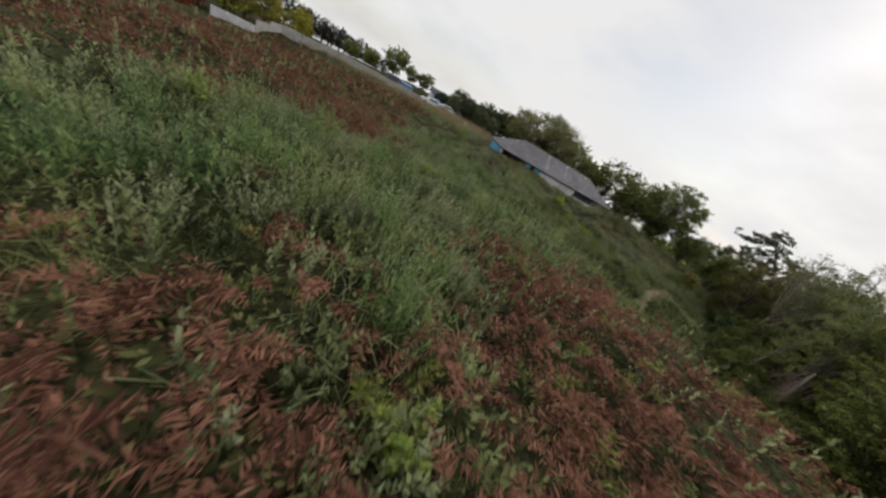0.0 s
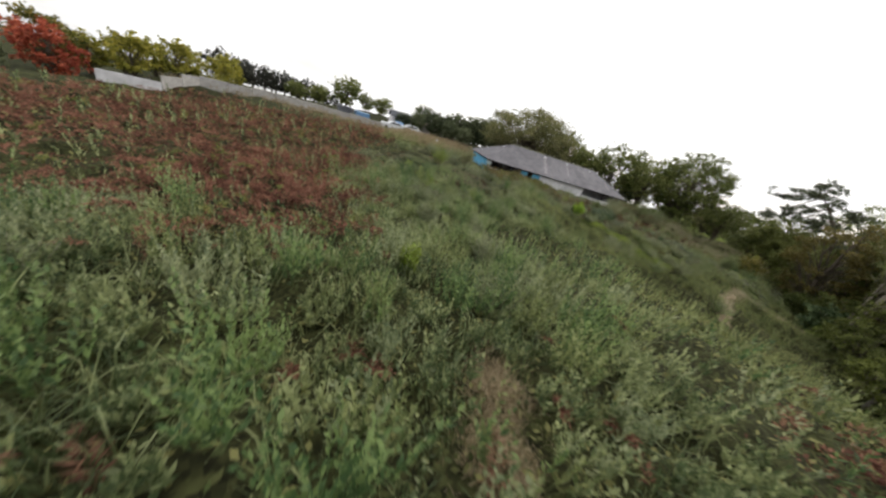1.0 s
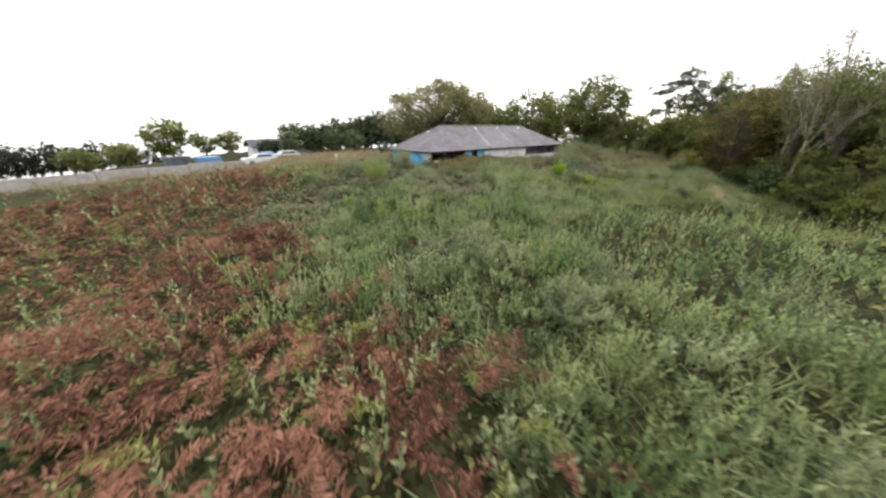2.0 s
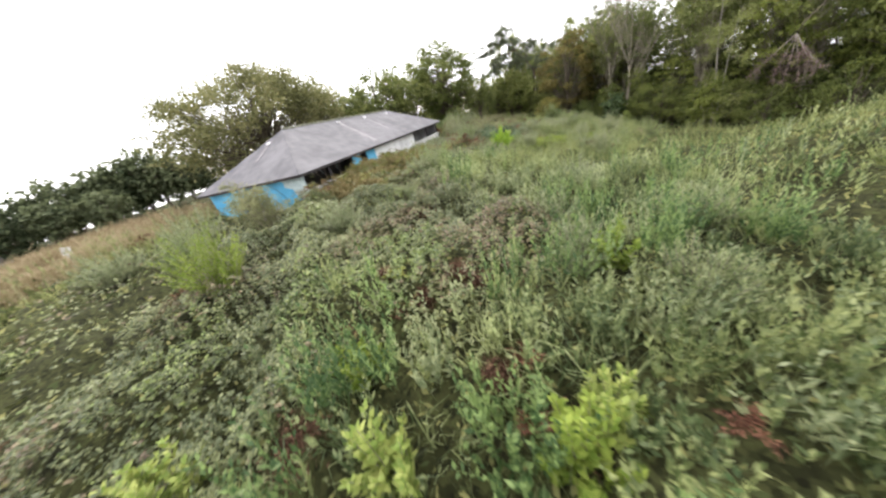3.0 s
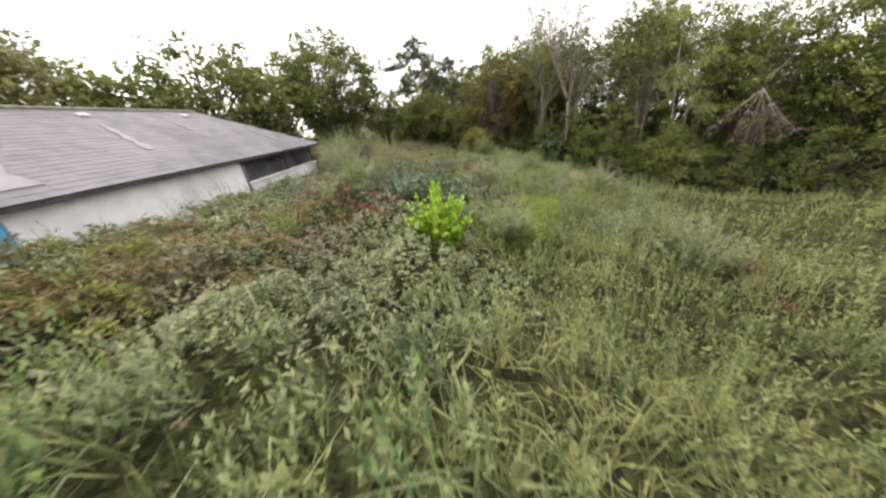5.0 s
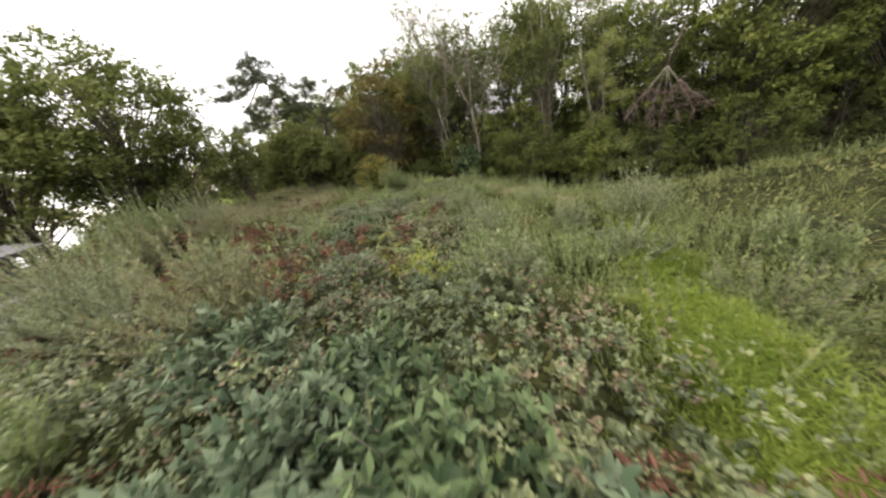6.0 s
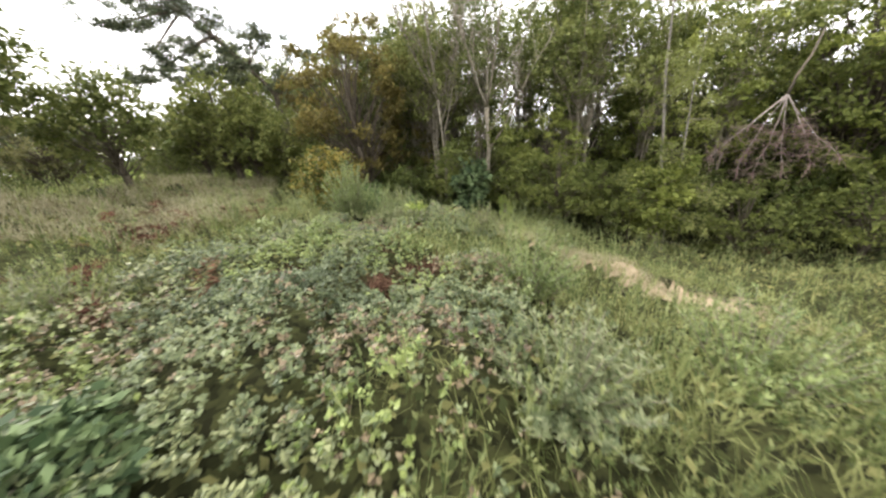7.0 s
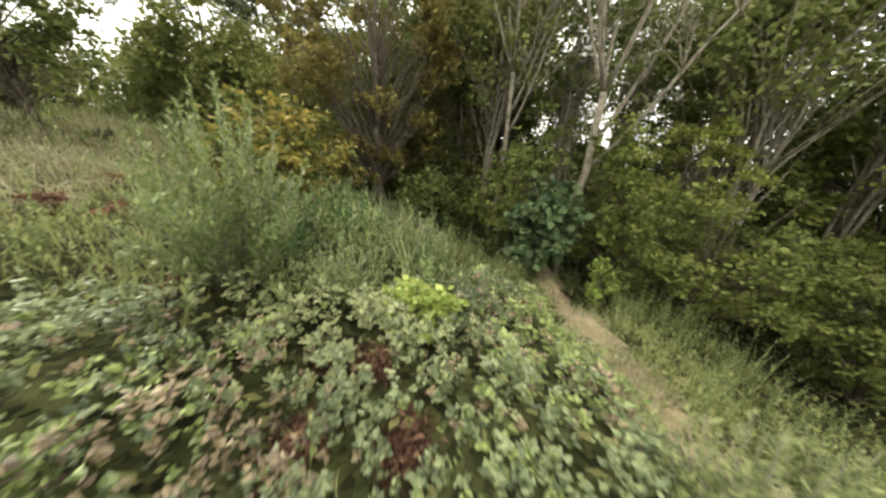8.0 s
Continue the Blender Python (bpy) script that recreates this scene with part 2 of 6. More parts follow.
def unit(v):
    return v / (np.linalg.norm(v, axis=-1, keepdims=True) + 1e-9)


def leaves(c, along, side, length, width, bend=0.0):
    """Leaf blades: base at c, reaching along, broad across side."""
    length, width = np.reshape(length, (-1, 1)), np.reshape(width, (-1, 1))
    tip = c + along * length
    mid = c + along * length * 0.45
    nrm = np.cross(along, side)
    return np.stack([c, mid + side * width - nrm * width * bend, tip - nrm * length * bend * 0.5, mid - side * width - nrm * width * bend], axis=1)


def ovate(c, along, side, length, width, fold=0.35):
    """Pointed oval leaves of two halves folded along the midrib."""
    length, width = np.reshape(length, (-1, 1)), np.reshape(width, (-1, 1))
    nrm = np.cross(along, side)
    tip = c + along * length - nrm * length * 0.12
    out = []
    for sign in (-1, 1):
        a = c + along * length * 0.22 + side * width * 0.95 * sign + nrm * width * fold
        b = c + along * length * 0.62 + side * width * 0.80 * sign + nrm * width * fold
        out.append(np.stack([c, a, b, tip] if sign > 0 else [c, tip, b, a], axis=1))
    return np.concatenate(out)


def tubes(paths, radii, sides=6):
    """Joined tapered tubes: each path (k, 3) with radii (k,)."""
    verts, faces = [], []
    for p, r in zip(paths, radii):
        p = np.asarray(p, float)
        d = unit(np.gradient(p, axis=0))
        ref = np.where(np.abs(d[:, 2:3]) > 0.9, np.array([[1.0, 0, 0]]), np.array([[0, 0, 1.0]]))
        a = unit(np.cross(d, ref))
        b = np.cross(d, a)
        base = len(verts)
        for i in range(len(p)):
            for k in range(sides):
                w = 2 * math.pi * k / sides
                verts.append(tuple(p[i] + (a[i] * math.cos(w) + b[i] * math.sin(w)) * r[i]))
        for i in range(len(p) - 1):
            for k in range(sides):
                k2 = (k + 1) % sides
                faces.append((base + i * sides + k, base + i * sides + k2, base + (i + 1) * sides + k2, base + (i + 1) * sides + k))
        faces.append(tuple(base + k for k in range(sides))[::-1])
        faces.append(tuple(base + (len(p) - 1) * sides + k for k in range(sides)))
    return verts, faces


def pydata(name, verts, faces, mat, smooth=False):
    me = bpy.data.meshes.new(name)
    me.from_pydata(verts, [], faces)
    me.materials.append(mat)
    if smooth:
        me.polygons.foreach_set("use_smooth", [True] * len(me.polygons))
    me.update()
    return me


def part(name, me, parent, label="", m=None):
    ob = new(name, me)
    ob.parent = parent
    if m is not None:
        ob.matrix_local = m
    return tagged(ob, label)


def box_data(lo, hi, bevel=0.0):
    bm = bmesh.new()
    bmesh.ops.create_cube(bm, size=1.0)
    s = [hi[i] - lo[i] for i in range(3)]
    c = [(hi[i] + lo[i]) / 2 for i in range(3)]
    bmesh.ops.transform(bm, matrix=Matrix.Translation(c) @ Matrix.Diagonal((*s, 1)), verts=bm.verts)
    if bevel:
        bmesh.ops.bevel(bm, geom=bm.edges[:], offset=bevel, segments=1, affect="EDGES")
    return bm


def box(name, lo, hi, mat, parent, label="", bevel=0.01):
    bm = box_data(lo, hi, bevel)
    me = bpy.data.meshes.new(name)
    bm.to_mesh(me)
    bm.free()
    me.materials.append(mat)
    return part(name, me, parent, label)


# ---- ground ----
SOUTH = [(-12.4, -38.59, 2.98), (-12, -33.5, 2.77), (-11.7, -28.86, 2.11), (-12.4, -24.73, 1.48), (-13, -20.1, 0.92), (-12.3, -14.55, 0.36), (-9.6, -9.87, 0.21), (-4, -33.52, 2.97), (1, -32.37, 1.79), (-4, -26.29, 1.81),
         (2, -22.11, 0.05), (4, -28.13, -0.4), (-2, -16.98, -0.28), (-20, -30.39, 2.23), (-20, -20.01, 0.22), (-30, -30.24, 0.93), (-4.0, -6.8, 0.87), (-2.1, -11.8, -0.03), (4.5, -12.3, -0.53), (-10, -50.65, 2.05), (10, -44.7, -5.35), (-30, -60.54, -0.14)]
EAST = [(11.2, -5.5, 0.95), (11.7, -4.6, 1.35), (15.7, -7.1, 0.5), (15, -8.4, 0.35), (15.4, -11.4, -0.4), (11.8, -12.9, -0.8), (17.2, -9, 0.05), (20.2, -8.9, 0.2), (21, -10.9, -0.3), (23.6, -12.5, -0.5), (25, -11.3, -0.6), (23.9, -7.7, 0.05), (25, -16.1, -2), (22.1, -19.2, -3.2), (21.2, -25.6, -4.4), (28.3, -20.5, -3.1), (31.7, -15.7, -2.3), (26.4, -18.4, -2.6), (25.3, -22.7, -3.8), (15.5, -19.5, -2.9), (8, -5.9, 0.5), (11, -17.7, -2.3), (18.5, -14.5, -1.3), (39, -19, -4.3), (27, -36, -8.3), (12, -33, -4.6), (33, -9, -1), (58, -22, -5.4), (36, -52, -10.9)]
NORTH = [(-0.5, -1.2, 1.15), (3, -1.3, 1.5), (6, -1.3, 1.35), (1.5, -2.8, 1.1), (4.5, -3.0, 1.0), (9, -1.1, 1.2), (12, -1.1, 1.0), (15, -1.1, 0.8), (18.5, -1.1, 0.8), (22, -0.87, 1.2), (29, 1.15, 1.32), (38, 1.25, 0.52), (33, -4.73, -0.3), (45, 6, -0.7), (10, 4.27, 0.68), (10, 20.35, 1.2), (-5, 45.27, 1.2), (30, 30.27, 1.6),
         (-15, 25.56, -0.1), (-36, 5.45, -1.5), (-36, 16.56, -0.3), (-26, 18.57, -0.16), (-44, 12, -3.3), (-52, 6, -3.8), (-47, 15.5, -3.2), (-41.5, 18, -2.5), (-37.5, 20.5, -1.5), (-50, 35.77, -0.4), (-20, -7.76, -0.45), (-4, 5.21, 1.29), (-28, -3.65, -0.88), (-3, 20.42, 0.9), (2.1, -7.6, 0.95), (12.0, -8.0, 0.60), (-10.5, -15, 0.75)]
CTRL = np.array(SOUTH + EAST + NORTH, float)


def ground_z(x, y):
    x, y = np.asarray(x, float), np.asarray(y, float)
    d2 = (x[..., None] - CTRL[:, 0]) ** 2 + (y[..., None] - CTRL[:, 1]) ** 2
    w = 1.0 / (d2 + 5.0) ** 2
    z = (w * CTRL[:, 2]).sum(-1) / w.sum(-1)
    z = z - 0.085 * np.clip(np.hypot(x, y + 10) - 58, 0, 2500)
    lump = 0.2 * np.sin(x * 1.7 + 0.6 * np.sin(y * 1.3)) * np.sin(y * 1.9 + 0.8 * np.sin(x * 0.9)) + 0.09 * np.sin(x * 3.9 + y * 2.3) * np.sin(y * 4.3 - x)
    return z + lump


def axis(lo, hi, a, b, fine):
    mid = np.arange(a, b + fine, fine)
    left = a - np.geomspace(fine, a - lo, 34)[::-1]
    right = b + np.geomspace(fine, hi - b, 34)
    return np.concatenate([left, mid, right])


gx, gy = axis(-1800, 1800, -30, 42, 0.38), axis(-1800, 1800, -45, 8, 0.35)
GX, GY = np.meshgrid(gx, gy)
GZ = ground_z(GX, GY)
idx = np.arange(GX.size).reshape(GX.shape)
gv = np.stack([GX, GY, GZ], -1).reshape(-1, 3)
gf = np.stack([idx[:-1, :-1], idx[:-1, 1:], idx[1:, 1:], idx[1:, :-1]], -1).reshape(-1, 4)
gm = pydata("ground", gv.tolist(), gf.tolist(), M_SOIL, True)
tagged(new("ground", gm), "uneven overgrown ground of dark soil and leaf litter", "ground", kind="structure")

# ---- ground plants ----
STRIP = [(-12.5, -40), (-11.5, -31), (-12.5, -23), (-13, -17), (-9.5, -10), (-3, -7), (7, -7.2), (16, -9.3), (27, -14.0)]


PATHLINE = [(28.5, -17.8), (27.3, -17.1), (25.1, -16.1), (23.8, -15.4), (22.6, -14.8), (21.4, -14.7), (20.4, -14.9), (19.5, -15.3), (18.4, -15.5), (17.2, -16.3), (15.6, -17.7)]
# bare hollows with dead leaves in the brambles: place and width
HOLLOWS = [(21.2, -8.8, 0.30), (21.2, -8.4, 0.15), (20.0, -10.2, 0.22), (20.3, -11.2, 0.30), (20.4, -10.8, 0.18), (15.7, -7.6, 0.35), (-2.2, -6.4, 0.28), (-2.4, -6.1, 0.2), (-1.3, -8.2, 0.3), (-5.4, -6.7, 0.16), (-5.9, -7.6, 0.14), (-5.3, -8.1, 0.16), (-5.4, -8.6, 0.2), (-5.3, -9.1, 0.16), (-7.6, -9.7, 0.2), (-7.1, -9.0, 0.16), (-8.3, -6.9, 0.3), (23.4, -11.4, 0.13), (23.8, -11.9, 0.12), (23.1, -12.0, 0.14), (24.1, -11.5, 0.1), (22.9, -11.2, 0.12)]
# open spots without tall plants: the sapling's foot, and short tan grass
BARE = [(6.85, -7.5, 0.6), (-9.4, -26.4, 0.42), (-9.6, -27.0, 0.5), (-9.8, -27.7, 0.4)]


def strip_distance(x, y, line=STRIP):
    best = np.full(np.shape(x), 1e9)
    for (ax, ay), (bx, by) in zip(line[:-1], line[1:]):
        dx, dy = bx - ax, by - ay
        t = np.clip(((x - ax) * dx + (y - ay) * dy) / (dx * dx + dy * dy), 0, 1)
        best = np.minimum(best, np.hypot(x - ax - t * dx, y - ay - t * dy))
    return best


# where each kind of plant rules
BRACKEN_AT = [(-5.9, -30.6), (-17, -4), (-16, 2), (-24, -2), (-24, 10), (-18, 8), (-31, 2), (-24, -13), (-17.5, -16.5), (-8.2, -32.4), (-12, -35.8), (-21.6, 2.1), (-20.4, -27.8), (-13.3, -9.3), (-18, -19), (-13.5, -20.1), (-28, -7.8), (-27, 6.2), (-14.4, -19.1), (-22, -7.8), (-13.3, -22.4), (16.6, -5.1), (22.1, -2.6), (-18, -13.8), (-20, -1.9)]
BRACKEN_NEAR = [(-12.9, -34.2), (-11.7, -35.2), (-13.4, -35.8), (-12.9, -36.1), (-6.9, -31), (-6.8, -33.1), (-6, -34), (-9, -35.6), (-5.4, -34.6), (-7.9, -30.3), (-7, -31.2), (-5.7, -31.5), (-8.5, -31.5), (-22.7, -19), (-21.4, -12.6), (-14.7, -11.4), (-17, -16.9), (-13.1, -20.4), (-20.2, -19.1), (-15.7, -17.4), (-14.3, -16.3), (-12.6, -21.8), (-13.9, -20.6), (-15.3, -20.2), (-17.8, -15.9), (-13.8, -22.2), (-23.4, -7.9), (-22.5, -2.9), (9, -5.6), (15.7, -7.8), (15.8, -5.7), (15.4, -6.6), (20.2, -3.6), (25.7, -5.7), (-10.3, -35.2), (-9.6, -34.2), (-13.5, -34.9), (8.6, -5.4)]
HERB_AT = [(-6.8, -11), (-5.6, -14.4), (-3.1, -12.7), (0.6, -11.7), (-14.1, -30), (-17.9, -30.2), (-12.4, -27.9), (-8.4, -19.8), (-6, -25), (-7.4, -18.5), (-11.2, -28.1), (-11, -12.3), (-10.7, -23.7), (-7.3, -23.2), (-3.7, -10.8), (0, -9.6), (-9.4, -15.8), (-2, -16.9), (26.4, -11.9), (29.2, -11), (-7, -29.4)]
HERB_SOUTH = [(-12.1, -34.7), (-10.7, -34.5), (-11, -35.8), (-14.2, -30.7), (-15.7, -33.2), (-13.8, -33.9), (-10.5, -33), (-12.4, -31.3), (-11.6, -32.2), (-9.6, -30), (-14.7, -29.7), (-12.9, -24.7), (-14, -25.2), (-12.4, -25.9), (-10.8, -23.1), (-8.9, -25.8), (-13.4, -27), (-11.5, -27.5), (-9, -27.9), (-13.7, -23.4), (-16.2, -21.4), (-10.8, -21), (-10.3, -22.7), (-11.8, -23)]
HERB_NEAR = [(-5.2, -12.1), (-4.6, -11.1), (-6, -13), (-7.5, -12.4), (-6.9, -13.3), (-7, -9.9), (-5.8, -10.2), (-2.7, -12.3), (-8.1, -8.2), (-9.3, -8.3), (-9.2, -9.7), (0, -8.1), (-0.3, -10.5), (0.3, -7.7), (-0.6, -9.1), (2.8, -5.4), (3, -5.9), (-6.5, -6.4), (-7.3, -7.4), (-7.2, -11.5), (-7.9, -11.2), (-7.8, -12.2), (-8.6, -11.9)]
BRAMBLE_AT = [(18.3, -10.7), (19.1, -11), (23.4, -12.2), (23.9, -11.4), (22.9, -12.7), (24.2, -12.8), (5.6, -6), (-0.4, -1.2), (1.6, -4.3), (13.6, -6.2), (14.6, -7.8), (16.7, -7.5), (-6.2, -5.4), (-3, -1), (-5, -6.2), (-4, -8.5), (-5.8, -5.5), (-5.7, -7.8), (14.5, -0.2), (6.9, -6.7), (21.5, -9.8), (23.2, -9), (20.3, -10.6), (23.7, -9.4), (21.9, -10.2), (-1, -5), (11.7, -4.3), (19.3, -2.6), (11.3, -0.5)]
BRAMBLE_NEAR = [(-3.4, -6), (-3.8, -9), (-5.1, -5.1), (-7.9, -5.9), (-8.1, -4.5), (-7.9, -13.2), (-8.8, -3.7), (-7, -13.8), (-10.3, -6.4), (-3.6, -3.1), (-2.5, -4.6), (-2, -6.8), (-5.1, -7.7), (0.8, -2.4), (2.8, -2.9), (7.5, -6.6), (8.4, -6.8), (11.9, -6.9), (11, -8.1), (10, -6.9), (12.9, -5.3), (12.4, -6.1), (13.2, -7.2), (17.3, -7.5), (19.4, -7.9), (17.4, -6.2), (14.9, -9.4), (15.3, -8.9), (19.2, -9.1), (14.6, -7.2), (7.6, -4.6), (8.2, -3.6), (7.4, -5.6)]
GRASS_AT = [(7.1, -9.5), (6.4, -9.7), (18.6, -12.4), (20.9, -14.9), (19.1, -14.8), (31.5, -6.4), (21.4, -12.4), (40.6, 1.4), (-15.2, -34.8), (2.7, -9), (6.8, -14.5), (13.3, -22.7), (3.7, -23.5), (25.8, -16.4), (32.1, -12.6), (41.2, -6.5), (-6, 8.2), (20.9, -11.6), (22, -11.9), (18, -12.5), (17.4, -13.4), (24.1, -4.7), (29, -4.9), (25, -7.7), (25.6, -9.1), (11.1, -12.3), (8.3, -11.5), (15.1, -10.2), (12.8, -10.7), (12.4, -11.7), (11.9, -9.6), (11.1, -14), (17.2, -10.8), (16.6, -12.2), (14.2, -12.1), (13.1, -12.6)]
SEEDS = np.array([(x, y, k) for k, lst in enumerate((BRACKEN_AT + BRACKEN_NEAR, HERB_AT + HERB_SOUTH + HERB_NEAR, BRAMBLE_AT + BRAMBLE_NEAR, GRASS_AT)) for x, y in lst])
# a trodden lane of fresh grass
LANE = [(7.7, -8.8), (8.9, -9.2), (10.0, -9.7), (10.5, -10.5), (11.6, -11.5), (13.5, -12.9)]


def winding(x, y):
    return x + 0.3 * np.sin(y * 1.3 + x * 0.4), y + 0.3 * np.sin(x * 1.1 - y * 0.3)


SEED_X, SEED_Y = winding(SEEDS[:, 0], SEEDS[:, 1])


def kind_at(x, y, rng, ragged):
    jx, jy = winding(x + rng.normal(0, ragged, x.shape), y + rng.normal(0, ragged, x.shape))
    out = np.empty(len(x), int)
    for a in range(0, len(x), 20000):
        s = slice(a, a + 20000)
        d = (jx[s, None] - SEED_X) ** 2 + (jy[s, None] - SEED_Y) ** 2
        out[s] = SEEDS[d.argmin(1), 2]
    return out


def spread(rng, near, far, kind, ragged=0.36):
    """Places for a kind of plant: so many to the square metre along the strip, and far from it."""
    got = []
    for lo, hi, rate, d0, d1 in (((-19, -42), (33.5, -0.4), near, 0, 6.5), ((-34, -46), (48, 12), far, 6.5, 40)):
        n = int((hi[0] - lo[0]) * (hi[1] - lo[1]) * rate)
        x, y = rng.uniform(lo[0], hi[0], n), rng.uniform(lo[1], hi[1], n)
        d = strip_distance(x, y)
        keep = (d >= d0) & (d < d1) & (rng.random(n) < np.clip(1.0 - (d - d0 - 9) / 40, 0.3, 1))
        keep &= ~((x > -0.2) & (x < 20.2) & (y > 0.1) & (y < 8))
        keep &= strip_distance(x, y, PATHLINE) > rng.normal(0.42, 0.16, n)
        keep &= (strip_distance(x, y, LANE) > rng.normal(0.32, 0.25, n)) | (rng.random(n) < 0.15)
        for hx, hy, hr in HOLLOWS:
            keep &= np.hypot(x - hx, y - hy) > hr * rng.uniform(0.8, 1.15, n)
        if kind is not None:
            for hx, hy, hr in BARE:
                keep &= np.hypot(x - hx, y - hy) > hr * rng.uniform(0.7, 1.2, n)
        x, y, d = x[keep], y[keep], d[keep]
        k = kind_at(x, y, rng, ragged) == kind if kind is not None else np.ones(len(x), bool)
        got.append((x[k], y[k], d[k]))
    return [np.concatenate(v) for v in zip(*got)]


def clumped(x, y, a, b):
    """0 to 1, in soft patches about a metre or two across."""
    return 0.5 + 0.5 * np.sin(x * a + 1.7 * np.sin(y * b)) * np.sin(y * a * 1.13 + 1.3 * np.sin(x * b * 0.9))


def away(rng, n, lift):
    a = rng.uniform(0, 2 * math.pi, n)
    return unit(np.stack([np.cos(a), np.sin(a), np.broadcast_to(lift, (n,))], 1))


def level_side(u):
    return unit(np.cross(u, np.array([0, 0, 1.0])) + 1e-6)


def stuff(name, quads, mat, label, category):
    me = quad_mesh(name, quads)
    me.materials.append(mat)
    return tagged(new(name, me), label, category, kind="stuff")


def gathered(rng, x, y, cell, pull):
    """Draws places towards the nearest of many scattered clump centres; also gives each clump's own number from 0 to 1."""
    best, mx, my, own = np.full(len(x), 1e9), x.copy(), y.copy(), np.zeros(len(x))
    cx, cy = np.floor(x / cell), np.floor(y / cell)
    for ox in (-1, 0, 1):
        for oy in (-1, 0, 1):
            qx, qy = cx + ox, cy + oy
            h1 = np.sin(qx * 127.1 + qy * 311.7) * 43758.5453
            h2 = np.sin(qx * 269.5 + qy * 183.3) * 24634.6345
            h3 = np.sin(qx * 113.5 + qy * 271.9) * 31415.9265
            h1, h2, h3 = h1 - np.floor(h1), h2 - np.floor(h2), h3 - np.floor(h3)
            px, py = (qx + h1) * cell, (qy + h2) * cell
            d = np.hypot(px - x, py - y)
            near = d < best
            best, mx, my, own = np.where(near, d, best), np.where(near, px, mx), np.where(near, py, my), np.where(near, h3, own)
    return x + (mx - x) * pull, y + (my - y) * pull, own


def fronds(rng, base, u, ln, pairs=12, fine=0.16):
    """Arching fronds with pairs of narrow side leaves."""
    n = len(base)
    out = []
    sd = level_side(u)
    for i in range(pairs):
        s = (i + 0.9) / pairs
        p = base + u * (ln * s)[:, None]
        p[:, 2] -= 0.5 * ln * s * s
        flat = unit(u * np.array([1, 1, 0.3]) - np.array([0, 0, 0.6]) * s)
        w = ln * (0.25 * (1 - s) ** 0.9 * min(1.0, 0.35 + s * 2.6) + 0.03)
        for sign in (-1, 1):
            al = unit(sd * sign + flat * 0.5 + rng.normal(0, 0.5, (n, 3)))
            fl = unit(flat + rng.normal(0, 0.45, (n, 3)))
            out.append(leaves(p, al, fl, w * rng.uniform(0.75, 1.15, n), w * fine + 0.005, 0.35))
    return np.concatenate(out)


def bracken(rng, x, y, d, grow):
    n = len(x)
    x, y, own = gathered(rng, x, y, 0.85, 0.34)
    base = np.stack([x, y, ground_z(x, y) + rng.uniform(0.0, 0.3, n) + 0.42 * own * rng.random(n)], 1)
    u = away(rng, n, rng.uniform(0.1, 1.7, n))
    return fronds(rng, base, u, rng.uniform(0.5, 1.0, n) * grow ** 0.6, 34, 0.062)


def bramble(rng, x, y, d, grow):
    n = len(x)
    x, y, own = gathered(rng, x, y, 0.34, 0.30)
    mound = clumped(x, y, 1.6, 0.8) * 0.45 + clumped(x, y, 4.3, 1.9) * 0.3 + own * 0.25
    top = 0.04 + 0.68 * mound
    c = np.stack([x, y, ground_z(x, y) + top * rng.uniform(0.05, 1.0, n) ** 0.4], 1)
    u = away(rng, n, rng.normal(-0.1, 0.5, n))
    out = []
    base_size = rng.uniform(0.028, 0.062, n) * grow
    near = np.ones(n, bool) if d is None else d < 3.6
    for turn in (-1.15, 0, 1.15):
        cs, sn = math.cos(turn), math.sin(turn)
        v = unit(np.stack([u[:, 0] * cs - u[:, 1] * sn, u[:, 0] * sn + u[:, 1] * cs, u[:, 2] + rng.normal(0, 0.3, n)], 1))
        sd = unit(level_side(v) + np.array([0, 0, 1.0]) * rng.normal(0, 0.55, (n, 1)))
        size = base_size * (1.15 if turn == 0 else 0.9)
        p = c + v * 0.01
        out.append(ovate(p[near], v[near], sd[near], size[near], size[near] * 0.44))
        out.append(leaves(p[~near], v[~near], sd[~near], size[~near], size[~near] * 0.42, 0.3))
    return np.concatenate(out)


